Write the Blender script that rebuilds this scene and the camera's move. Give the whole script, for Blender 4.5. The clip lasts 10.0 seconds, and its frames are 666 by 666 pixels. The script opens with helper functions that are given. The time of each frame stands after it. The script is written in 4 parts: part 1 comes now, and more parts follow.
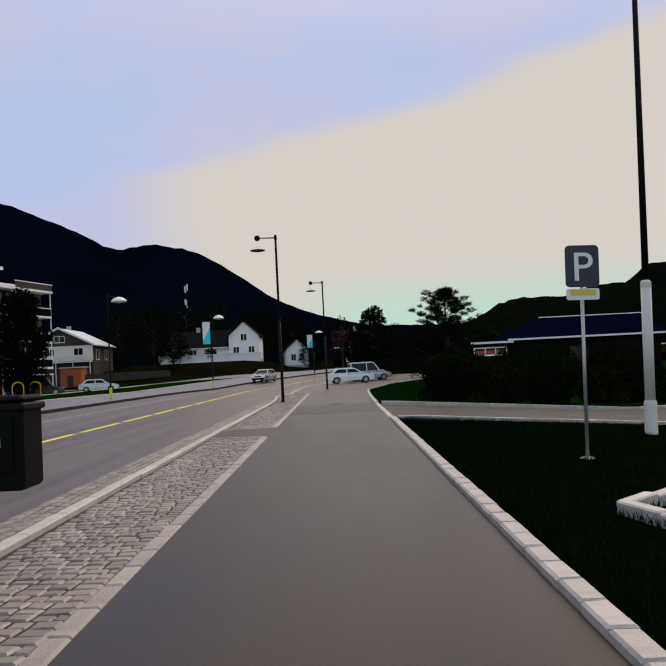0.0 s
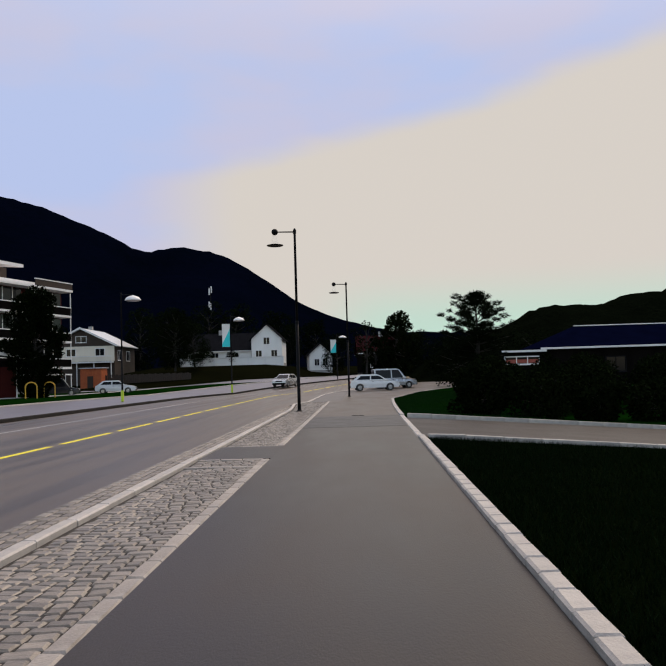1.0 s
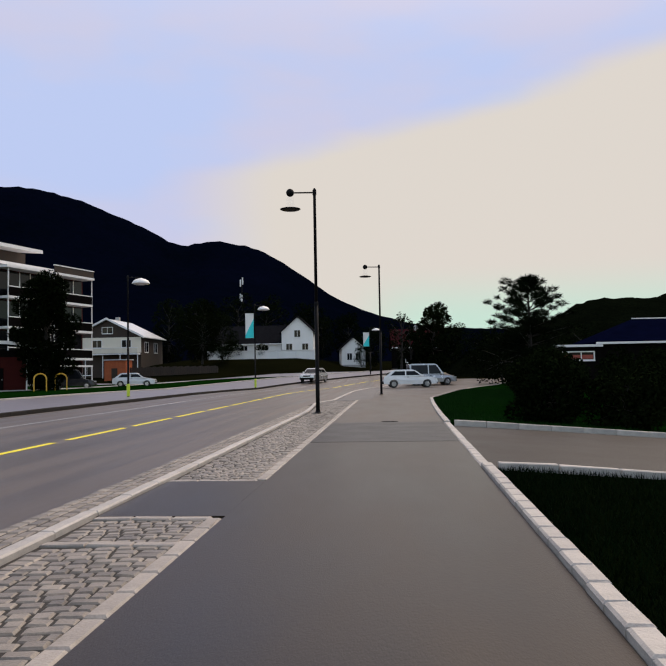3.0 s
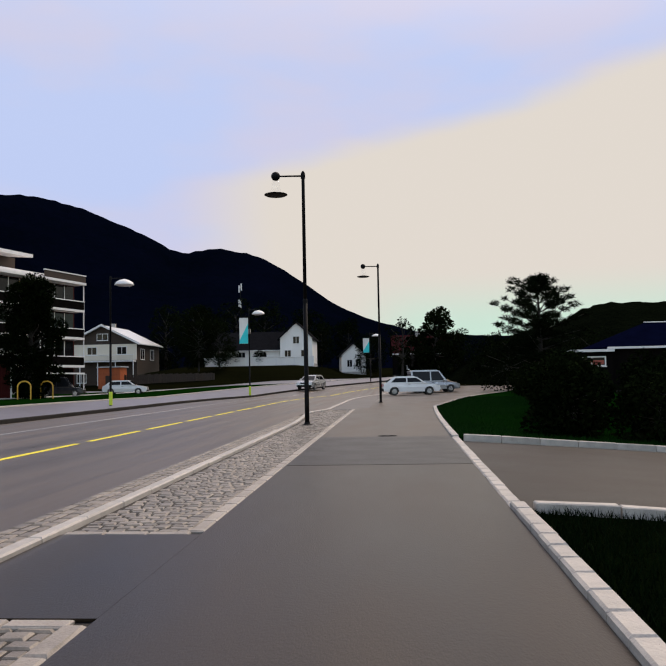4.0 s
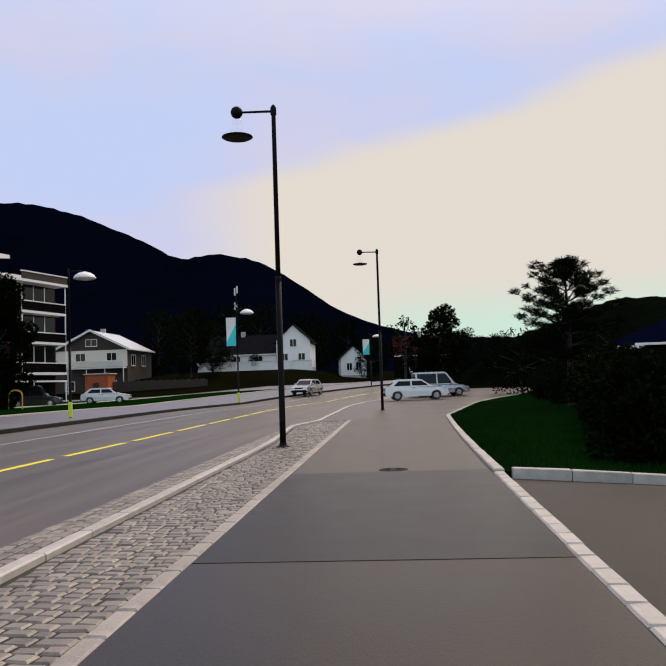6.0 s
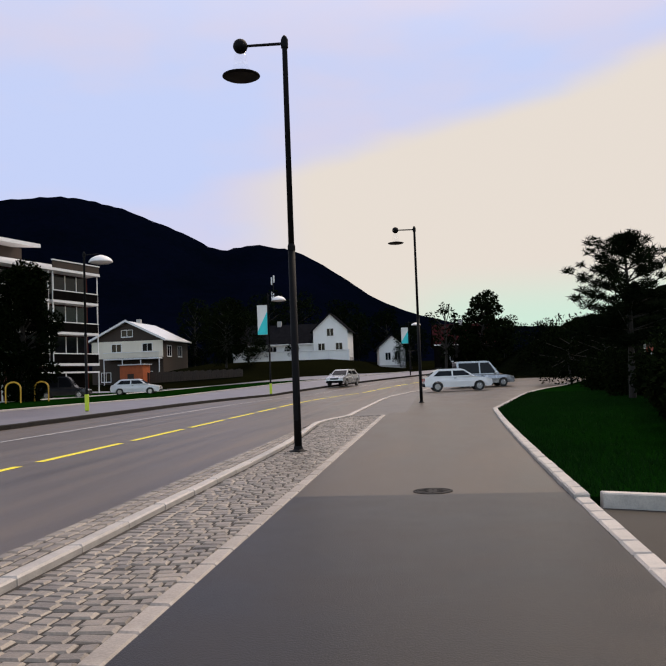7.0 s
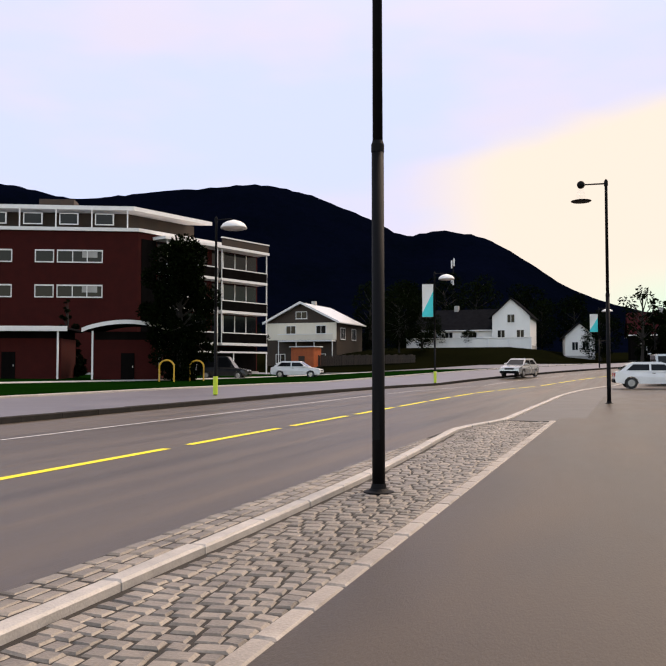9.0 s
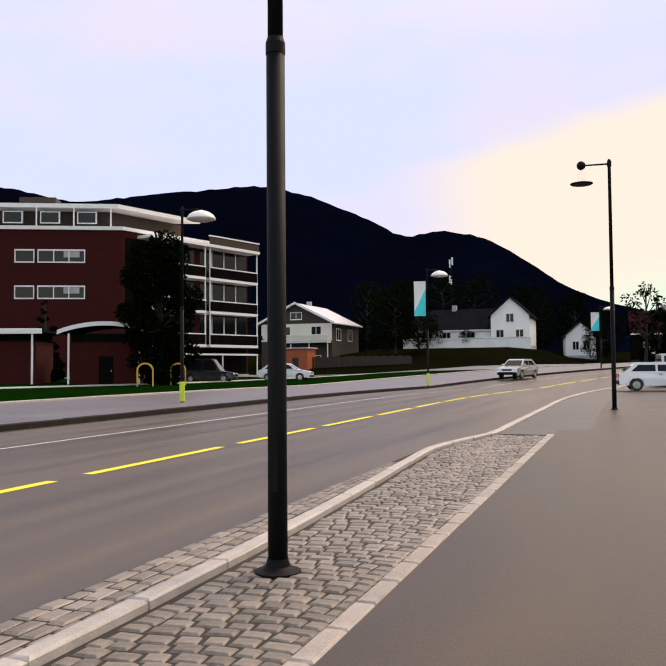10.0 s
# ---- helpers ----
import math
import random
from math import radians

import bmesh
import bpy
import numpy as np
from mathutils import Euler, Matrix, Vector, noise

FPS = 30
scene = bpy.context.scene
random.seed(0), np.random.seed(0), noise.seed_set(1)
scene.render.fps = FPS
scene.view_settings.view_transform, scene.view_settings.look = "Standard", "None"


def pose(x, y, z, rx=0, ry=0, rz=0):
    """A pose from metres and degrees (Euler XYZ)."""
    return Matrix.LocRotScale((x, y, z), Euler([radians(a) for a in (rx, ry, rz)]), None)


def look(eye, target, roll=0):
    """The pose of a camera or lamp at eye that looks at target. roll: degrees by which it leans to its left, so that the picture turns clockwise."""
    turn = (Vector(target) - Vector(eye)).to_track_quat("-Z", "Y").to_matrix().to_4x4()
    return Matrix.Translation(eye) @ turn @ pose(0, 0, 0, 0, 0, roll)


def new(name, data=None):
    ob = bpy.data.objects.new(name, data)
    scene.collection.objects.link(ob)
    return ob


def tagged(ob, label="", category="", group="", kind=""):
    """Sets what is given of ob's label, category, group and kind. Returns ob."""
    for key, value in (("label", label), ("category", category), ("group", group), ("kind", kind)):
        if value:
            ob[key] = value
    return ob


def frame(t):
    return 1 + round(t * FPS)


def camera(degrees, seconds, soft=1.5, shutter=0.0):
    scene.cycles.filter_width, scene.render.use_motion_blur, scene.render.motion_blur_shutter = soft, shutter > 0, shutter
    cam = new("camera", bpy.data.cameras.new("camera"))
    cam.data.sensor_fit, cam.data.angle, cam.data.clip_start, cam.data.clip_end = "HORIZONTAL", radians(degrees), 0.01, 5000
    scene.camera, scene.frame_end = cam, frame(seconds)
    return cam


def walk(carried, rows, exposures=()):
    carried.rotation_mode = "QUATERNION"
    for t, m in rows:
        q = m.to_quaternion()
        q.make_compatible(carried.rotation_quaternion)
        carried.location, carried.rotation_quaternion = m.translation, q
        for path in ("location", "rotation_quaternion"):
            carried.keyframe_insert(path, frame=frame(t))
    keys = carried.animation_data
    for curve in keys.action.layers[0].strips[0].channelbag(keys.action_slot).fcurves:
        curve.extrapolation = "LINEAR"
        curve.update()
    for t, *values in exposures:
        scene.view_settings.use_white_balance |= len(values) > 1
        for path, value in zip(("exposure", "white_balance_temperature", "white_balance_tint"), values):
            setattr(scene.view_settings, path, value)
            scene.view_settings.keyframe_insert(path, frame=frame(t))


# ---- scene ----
cam = camera(45.0, 10.0)
PATH = [
    (0, (2.242, -35.835, 1.332), (2.249, -33.837, 1.425), -2.9),
    (0.5, (2.328, -34.267, 1.302), (2.329, -32.269, 1.4), -1.7),
    (1, (2.363, -32.779, 1.393), (2.308, -30.783, 1.502), -1.7),
    (1.5, (2.45, -31.274, 1.382), (2.394, -29.28, 1.528), -0.8),
    (2, (2.407, -29.7, 1.367), (2.244, -27.709, 1.468), 0.1),
    (2.5, (2.417, -28.127, 1.375), (2.275, -26.135, 1.473), -0.9),
    (4, (2.513, -23.459, 1.329), (2.368, -21.467, 1.446), -1.1),
    (4.5, (2.554, -21.953, 1.336), (2.406, -19.965, 1.493), -0.9),
    (5, (2.471, -20.381, 1.352), (2.324, -18.392, 1.512), -1.8),
    (5.5, (2.423, -18.837, 1.346), (2.281, -16.847, 1.493), -1.9),
    (7, (2.438, -14.111, 1.347), (2.193, -12.129, 1.453), -2.1),
    (7.5, (2.418, -12.609, 1.338), (2.021, -10.655, 1.495), -2.3),
    (8, (2.494, -11.246, 1.368), (1.931, -9.33, 1.484), -0.6),
    (8.5, (2.489, -9.7, 1.36), (1.833, -7.812, 1.44), -0.25),
    (9, (2.451, -8.077, 1.359), (1.764, -6.2, 1.439), -0.05),
    (9.5, (2.41, -6.624, 1.389), (1.707, -4.753, 1.471), -0.2),
    (10, (2.269, -5.062, 1.431), (1.581, -3.186, 1.514), -0.45),
]
EXPOSURES = [(0, -0.25, 6500, 10), (2.5, -0.15, 6500, 10), (4.5, -0.08, 6600, 10), (7.0, -0.02, 6650, 11), (7.7, 0.10, 6850, 12), (8.5, 0.30, 7150, 13), (10, 0.30, 7150, 13)]
walk(cam, [(t, look(eye, target, roll)) for t, eye, target, roll in PATH], EXPOSURES)

# ---- world and sun ----
SUN_AZ, SUN_EL = 28.0, 50.0
world = bpy.data.worlds.new("world")
scene.world = world
world.use_nodes = True
wn, wl = world.node_tree.nodes, world.node_tree.links
wn.clear()


def wmath(op, a, b=0.0, c=0.0):
    n = wn.new("ShaderNodeMath")
    n.operation = op
    for i, v in enumerate((a, b, c)):
        if isinstance(v, (int, float)):
            n.inputs[i].default_value = v
        else:
            wl.new(v, n.inputs[i])
    return n.outputs[0]


def wramp(v, lo, hi):
    n = wn.new("ShaderNodeMapRange")
    n.interpolation_type = "SMOOTHSTEP"
    wl.new(v, n.inputs["Value"])
    n.inputs["From Min"].default_value, n.inputs["From Max"].default_value = lo, hi
    return n.outputs[0]


def wmix(f, a, b, mode="MIX"):
    n = wn.new("ShaderNodeMix")
    n.data_type, n.blend_type = "RGBA", mode
    for key, v in ((0, f), (6, a), (7, b)):
        if isinstance(v, (int, float)):
            n.inputs[key].default_value = v
        elif isinstance(v, tuple):
            n.inputs[key].default_value = (*v, 1)
        else:
            wl.new(v, n.inputs[key])
    return n.outputs[2]


sky = wn.new("ShaderNodeTexSky")
sky.sky_type, sky.sun_disc = "NISHITA", False
sky.sun_elevation, sky.sun_rotation = radians(SUN_EL), radians(SUN_AZ)
sky.air_density, sky.dust_density, sky.ozone_density = 1.0, 2.0, 1.0
way = wn.new("ShaderNodeTexCoord")
sep = wn.new("ShaderNodeSeparateXYZ")
wl.new(way.outputs["Generated"], sep.inputs[0])
wx, wy, wz = sep.outputs
clouds = wn.new("ShaderNodeTexNoise")
clouds.inputs["Scale"].default_value, clouds.inputs["Detail"].default_value = 2.2, 4
stretch = wn.new("ShaderNodeMapping")
stretch.inputs["Scale"].default_value = (1, 1, 3)
wl.new(way.outputs["Generated"], stretch.inputs[0])
wl.new(stretch.outputs[0], clouds.inputs["Vector"])
puff = clouds.outputs["Fac"]
# a veil of thin cloud, blue to the left, cream toward the sun, greenish low over the land
veil = wmix(wramp(puff, 0.42, 0.62), (0.56, 0.66, 0.97), (0.66, 0.66, 0.86))
edge = wmath("SUBTRACT", wmath("ADD", wmath("MULTIPLY", wx, 0.226), wmath("MULTIPLY", puff, 0.10)), wz)
bank = wmath("MULTIPLY", wramp(edge, -0.255, -0.215), wramp(wx, -0.27, -0.13))
veil = wmix(bank, veil, (0.80, 0.74, 0.675))
veil = wmix(wramp(wz, 0.42, 0.62), veil, (0.74, 0.66, 0.56))
low = wmath("MULTIPLY", wramp(wz, 0.135, 0.055), wramp(wx, -0.08, 0.05))
veil = wmix(wmath("MULTIPLY", low, 0.95), veil, (0.62, 0.84, 0.72))
# the veil thins out behind the walker and overhead, where the blue sky shows
thick = wmath("MULTIPLY", wramp(wy, -0.5, 0.45), wramp(wz, 1.0, 0.35))
blue = wmix(1.0, sky.outputs[0], (0.42, 0.35, 0.285), "MULTIPLY")
shown = wmix(thick, blue, veil)
back = wn.new("ShaderNodeBackground")
wl.new(shown, back.inputs[0])
back.inputs[1].default_value = 1.0
wout = wn.new("ShaderNodeOutputWorld")
wl.new(back.outputs[0], wout.inputs[0])

sun = new("sun", bpy.data.lights.new("sun", "SUN"))
sun.data.energy, sun.data.angle, sun.data.color = 1.5, radians(22), (1.0, 0.87, 0.72)
sun.matrix_world = look((60 * math.sin(radians(SUN_AZ)), 60 * math.cos(radians(SUN_AZ)), 60 * math.tan(radians(SUN_EL))), (0, 0, 0))


# ---- materials ----
def surface(name, dark, light, scale=4.0, rough=0.8, bump=0.2, fine=60.0, metal=0.0, spec=0.5, bump_size=0.01, vary=0.0, rough_spread=0.1, stretch=None, tint=None):
    m = bpy.data.materials.new(name)
    m.use_nodes = True
    nt, links = m.node_tree.nodes, m.node_tree.links
    b = nt["Principled BSDF"]
    tc = nt.new("ShaderNodeTexCoord")
    vec = tc.outputs["Object"]
    if stretch:
        mp = nt.new("ShaderNodeMapping")
        mp.inputs["Scale"].default_value = stretch
        links.new(vec, mp.inputs[0])
        vec = mp.outputs[0]
    big, small = nt.new("ShaderNodeTexNoise"), nt.new("ShaderNodeTexNoise")
    for n, s, d in ((big, scale, 5), (small, fine, 3)):
        n.inputs["Scale"].default_value, n.inputs["Detail"].default_value = s, d
        links.new(vec, n.inputs["Vector"])
    mixf = nt.new("ShaderNodeMath")
    mixf.operation = "MULTIPLY_ADD"
    links.new(small.outputs["Fac"], mixf.inputs[0])
    mixf.inputs[1].default_value = 0.6
    half = nt.new("ShaderNodeMath")
    half.operation = "MULTIPLY_ADD"
    links.new(big.outputs["Fac"], half.inputs[0])
    half.inputs[1].default_value, half.inputs[2].default_value = 1.2, -0.4
    links.new(half.outputs[0], mixf.inputs[2])
    fac = mixf.outputs[0]
    if vary:
        info = nt.new("ShaderNodeObjectInfo")
        geo = nt.new("ShaderNodeNewGeometry")
        add = nt.new("ShaderNodeMath")
        links.new(info.outputs["Random"], add.inputs[0])
        links.new(geo.outputs["Random Per Island"], add.inputs[1])
        sc = nt.new("ShaderNodeMath")
        sc.operation = "MULTIPLY_ADD"
        links.new(add.outputs[0], sc.inputs[0])
        sc.inputs[1].default_value = vary
        links.new(fac, sc.inputs[2])
        off = nt.new("ShaderNodeMath")
        off.operation = "SUBTRACT"
        links.new(sc.outputs[0], off.inputs[0])
        off.inputs[1].default_value = vary
        fac = off.outputs[0]
    mix = nt.new("ShaderNodeMix")
    mix.data_type = "RGBA"
    mix.inputs[6].default_value, mix.inputs[7].default_value = (*dark, 1), (*light, 1)
    links.new(fac, mix.inputs[0])
    links.new(mix.outputs[2], b.inputs["Base Color"])
    rr = nt.new("ShaderNodeMapRange")
    links.new(big.outputs["Fac"], rr.inputs["Value"])
    rr.inputs["To Min"].default_value, rr.inputs["To Max"].default_value = max(rough - rough_spread, 0.02), min(rough + rough_spread, 1)
    links.new(rr.outputs[0], b.inputs["Roughness"])
    if tint:
        b.inputs["Specular Tint"].default_value = (*tint, 1)
    b.inputs["Metallic"].default_value, b.inputs["Specular IOR Level"].default_value = metal, spec
    if bump:
        bp = nt.new("ShaderNodeBump")
        bp.inputs["Strength"].default_value, bp.inputs["Distance"].default_value = bump, bump_size
        links.new(small.outputs["Fac"], bp.inputs["Height"])
        links.new(bp.outputs[0], b.inputs["Normal"])
    return m


def clear_glass(name, gloss=0.08, tint=(1, 1, 1)):
    m = bpy.data.materials.new(name)
    m.use_nodes = True
    nt, links = m.node_tree.nodes, m.node_tree.links
    nt.clear()
    t, g, x, o = nt.new("ShaderNodeBsdfTransparent"), nt.new("ShaderNodeBsdfGlossy"), nt.new("ShaderNodeMixShader"), nt.new("ShaderNodeOutputMaterial")
    t.inputs[0].default_value = (*tint, 1)
    g.inputs["Roughness"].default_value = 0.03
    x.inputs[0].default_value = gloss
    links.new(t.outputs[0], x.inputs[1])
    links.new(g.outputs[0], x.inputs[2])
    links.new(x.outputs[0], o.inputs[0])
    return m


ASPHALT_ROAD = surface("asphalt_road", (0.026, 0.0192, 0.0132), (0.130, 0.098, 0.069), 1.5, 0.36, 0.4, 110, bump_size=0.004, spec=0.36, stretch=(1, 0.035, 1), rough_spread=0.2, tint=(1.0, 0.86, 0.72))
ASPHALT_PATH = surface("asphalt_path", (0.004, 0.003, 0.002), (0.041, 0.030, 0.020), 0.9, 0.34, 0.55, 110, bump_size=0.004, spec=0.22, rough_spread=0.10, stretch=(1, 0.3, 1), tint=(1.0, 0.82, 0.66))
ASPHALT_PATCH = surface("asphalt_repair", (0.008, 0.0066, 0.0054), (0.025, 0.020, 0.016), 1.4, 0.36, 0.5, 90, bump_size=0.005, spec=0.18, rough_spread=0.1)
# path asphalt lightened ahead, putting the brighter late exposure into the colour
ASPHALT_PATH_LIT = surface("asphalt_path_lit", (0.022, 0.0172, 0.0125), (0.088, 0.069, 0.050), 0.9, 0.38, 0.55, 110, bump_size=0.004, spec=0.24, rough_spread=0.12, stretch=(1, 0.3, 1), tint=(1.0, 0.82, 0.66))
ASPHALT_OLD = surface("asphalt_worn", (0.035, 0.031, 0.028), (0.075, 0.067, 0.06), 0.7, 0.5, 0.3, 70, bump_size=0.005)
ASPHALT_ENTRY = surface("entrance_asphalt", (0.006, 0.0054, 0.0048), (0.018, 0.0155, 0.014), 0.7, 0.5, 0.6, 90, bump_size=0.005, spec=0.14, tint=(1.0, 0.9, 0.8))
PAVING = surface("sidewalk_paving", (0.075, 0.069, 0.084), (0.15, 0.138, 0.158), 0.5, 0.42, 0.2, 40, bump_size=0.004)
SETT = surface("granite_sett", (0.07, 0.059, 0.048), (0.29, 0.25, 0.205), 3, 0.45, 0.5, 55, vary=0.45, bump_size=0.008)
GRANITE = surface("granite_kerb", (0.26, 0.245, 0.23), (0.52, 0.48, 0.44), 5, 0.55, 0.5, 60, vary=0.25, bump_size=0.008)
BORDER = surface("granite_border", (0.17, 0.15, 0.13), (0.42, 0.375, 0.33), 5, 0.55, 0.5, 60, vary=0.3, bump_size=0.008)
DARK_STONE = surface("dark_kerb_stone", (0.012, 0.011, 0.010), (0.035, 0.032, 0.030), 4, 0.8, 0.4, 50, vary=0.3, spec=0.1)
JOINT = surface("joint_sand", (0.012, 0.010, 0.008), (0.034, 0.028, 0.023), 6, 0.9, 0.4, 120)
GRASS = surface("grass", (0.0008, 0.007, 0.0006), (0.0030, 0.020, 0.0018), 0.5, 0.95, 0.8, 30, spec=0.0, bump_size=0.04)
# verge beside the path, darker than the lawn beyond the entrance
VERGE = surface("dark_verge", (0.0008, 0.0018, 0.0006), (0.0026, 0.0052, 0.0014), 0.8, 0.95, 0.8, 30, spec=0.0, bump_size=0.04)
MEADOW = surface("rough_ground", (0.0022, 0.0026, 0.0012), (0.006, 0.0066, 0.0024), 0.12, 0.95, 0.6, 2.0, spec=0.0, bump_size=0.1)
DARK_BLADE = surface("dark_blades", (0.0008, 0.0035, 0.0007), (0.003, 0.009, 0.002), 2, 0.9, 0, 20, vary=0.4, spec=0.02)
BLADE = surface("grass_blades", (0.0010, 0.010, 0.0010), (0.0050, 0.030, 0.0030), 2, 0.85, 0, 20, vary=0.4, spec=0.05)
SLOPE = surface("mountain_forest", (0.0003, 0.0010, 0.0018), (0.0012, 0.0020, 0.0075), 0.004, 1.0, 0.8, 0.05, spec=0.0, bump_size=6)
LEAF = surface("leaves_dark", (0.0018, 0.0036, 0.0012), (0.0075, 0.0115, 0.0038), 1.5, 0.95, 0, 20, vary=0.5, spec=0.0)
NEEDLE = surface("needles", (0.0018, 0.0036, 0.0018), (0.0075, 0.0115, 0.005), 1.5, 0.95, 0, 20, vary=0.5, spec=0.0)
BARK = surface("bark", (0.006, 0.0048, 0.004), (0.020, 0.016, 0.013), 5, 0.9, 0.8, 30, stretch=(1, 1, 0.2))
BLACK_STEEL = surface("black_lacquered_steel", (0.002, 0.002, 0.0026), (0.006, 0.006, 0.0075), 3, 0.62, 0.1, 90, spec=0.12)
ZINC = surface("galvanised_steel", (0.34, 0.34, 0.34), (0.55, 0.55, 0.54), 6, 0.45, 0.1, 60, metal=0.7)
PALE_STEEL = surface("pale_painted_steel", (0.52, 0.50, 0.46), (0.70, 0.68, 0.63), 2.5, 0.5, 0.1, 60, stretch=(1, 1, 0.2))
YELLOW_PAINT = surface("yellow_road_paint", (0.68, 0.56, 0.008), (0.86, 0.76, 0.015), 6, 0.7, 0.3, 70, bump_size=0.003)
WHITE_PAINT = surface("white_road_paint", (0.42, 0.41, 0.40), (0.74, 0.73, 0.72), 5, 0.55, 0.3, 70, bump_size=0.003)
BRICK_RED = surface("dark_red_brick", (0.030, 0.0050, 0.0045), (0.058, 0.0100, 0.0085), 1.2, 0.9, 0.4, 14, bump_size=0.01, spec=0.12)
WHITE_WOOD = surface("white_painted_wood", (0.76, 0.75, 0.72), (0.86, 0.85, 0.83), 0.8, 0.6, 0.2, 14, stretch=(1, 1, 0.1))
CREAM_WOOD = surface("cream_painted_wood", (0.66, 0.60, 0.49), (0.80, 0.74, 0.62), 0.8, 0.6, 0.2, 14, stretch=(1, 1, 0.1))
BROWN_WOOD = surface("brown_stained_wood", (0.018, 0.010, 0.006), (0.048, 0.028, 0.017), 1.5, 0.7, 0.3, 20, stretch=(1, 1, 0.1))
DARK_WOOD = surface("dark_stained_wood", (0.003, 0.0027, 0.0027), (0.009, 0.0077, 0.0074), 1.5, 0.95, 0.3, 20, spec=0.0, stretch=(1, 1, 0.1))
CONCRETE = surface("concrete", (0.28, 0.27, 0.26), (0.46, 0.45, 0.43), 1.0, 0.8, 0.3, 30)
WHITE_TRIM = surface("white_trim", (0.70, 0.69, 0.68), (0.84, 0.83, 0.82), 2, 0.5, 0.1, 30)
PALE_ROOF = surface("pale_metal_roof", (0.42, 0.44, 0.45), (0.60, 0.62, 0.62), 0.8, 0.35, 0.1, 12, metal=0.3)
DARK_ROOF = surface("dark_roof_tiles", (0.006, 0.006, 0.007), (0.016, 0.016, 0.018), 1.5, 0.95, 0.5, 10, bump_size=0.03, spec=0.0)
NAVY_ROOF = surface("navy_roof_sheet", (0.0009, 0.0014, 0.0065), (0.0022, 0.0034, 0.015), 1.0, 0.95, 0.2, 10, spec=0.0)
DARK_GLASS = surface("window_glass", (0.004, 0.005, 0.006), (0.010, 0.011, 0.013), 0.5, 0.06, 0, 5, spec=0.22, rough_spread=0.02)
ORANGE = surface("orange_boards", (0.30, 0.06, 0.015), (0.52, 0.13, 0.035), 2, 0.6, 0.2, 20)
RED_TRIM = surface("red_curtain", (0.20, 0.03, 0.02), (0.40, 0.09, 0.06), 3, 0.7, 0.2, 20)
SIGN_BLUE = surface("blue_sign_sheet", (0.002, 0.005, 0.020), (0.0035, 0.009, 0.034), 3, 0.4, 0, 20)
SIGN_WHITE = surface("white_sign_sheet", (0.72, 0.72, 0.70), (0.82, 0.82, 0.80), 3, 0.45, 0, 20)
SIGN_YELLOW = surface("yellow_sign_sheet", (0.62, 0.46, 0.05), (0.80, 0.62, 0.10), 3, 0.45, 0, 20)
CYAN = surface("turquoise_banner_cloth", (0.01, 0.50, 0.54), (0.03, 0.72, 0.74), 1, 0.6, 0.1, 10)
YELLOW_STEEL = surface("yellow_painted_steel", (0.50, 0.28, 0.02), (0.70, 0.42, 0.04), 3, 0.4, 0.1, 40)
SLEEVE = surface("reflective_sleeve", (0.42, 0.56, 0.03), (0.58, 0.72, 0.05), 4, 0.4, 0.1, 40)
RUBBER = surface("tyre_rubber", (0.012, 0.012, 0.012), (0.028, 0.028, 0.028), 4, 0.8, 0.2, 60)
PAINT_WHITE = surface("white_car_paint", (0.68, 0.68, 0.68), (0.78, 0.78, 0.78), 2, 0.18, 0, 20)
PAINT_GREY = surface("dark_grey_car_paint", (0.02, 0.021, 0.023), (0.035, 0.036, 0.04), 2, 0.2, 0, 20, metal=0.3)
PAINT_SILVER = surface("silver_car_paint", (0.38, 0.39, 0.40), (0.50, 0.51, 0.52), 2, 0.25, 0, 20, metal=0.6)
GLASS = clear_glass("lamp_glass", 0.05)
HEADLAMP = surface("headlamp_glass", (0.5, 0.5, 0.5), (0.7, 0.7, 0.7), 3, 0.1, 0, 20)
TAIL_RED = surface("tail_lamp_red", (0.30, 0.01, 0.01), (0.45, 0.02, 0.02), 3, 0.2, 0, 20)
CABINET_GREEN = surface("black_green_cabinet_paint", (0.0022, 0.0030, 0.0025), (0.005, 0.0062, 0.0053), 2, 0.65, 0.1, 40, spec=0.08)


# ---- building blocks ----
def link(name, bm, material, parent=None, smooth=False):
    me = bpy.data.meshes.new(name)
    bm.normal_update()
    bm.to_mesh(me)
    bm.free()
    me.materials.append(material)
    if smooth:
        me.polygons.foreach_set("use_smooth", [True] * len(me.polygons))
    ob = new(name, me)
    if parent:
        ob.parent = parent
    return ob


def part(name, bm, material, parent, label="", smooth=False):
    return tagged(link(name, bm, material, parent, smooth), label)


def anchor(name, m, label, category, group="", kind=""):
    ob = new(name)
    ob.matrix_world = m
    ob.empty_display_size = 0.2
    return tagged(ob, label, category, group, kind)


def box(bm, x0, y0, z0, x1, y1, z1, bevel=0.0):
    made = bmesh.ops.create_cube(bm, size=1.0, matrix=Matrix.LocRotScale(((x0 + x1) / 2, (y0 + y1) / 2, (z0 + z1) / 2), None, (abs(x1 - x0), abs(y1 - y0), abs(z1 - z0))))
    if bevel:
        edges = list({e for v in made["verts"] for e in v.link_edges})
        bmesh.ops.bevel(bm, geom=edges, offset=bevel, segments=1, affect="EDGES")
    return bm


def one_box(*a, bevel=0.0):
    return box(bmesh.new(), *a, bevel=bevel)


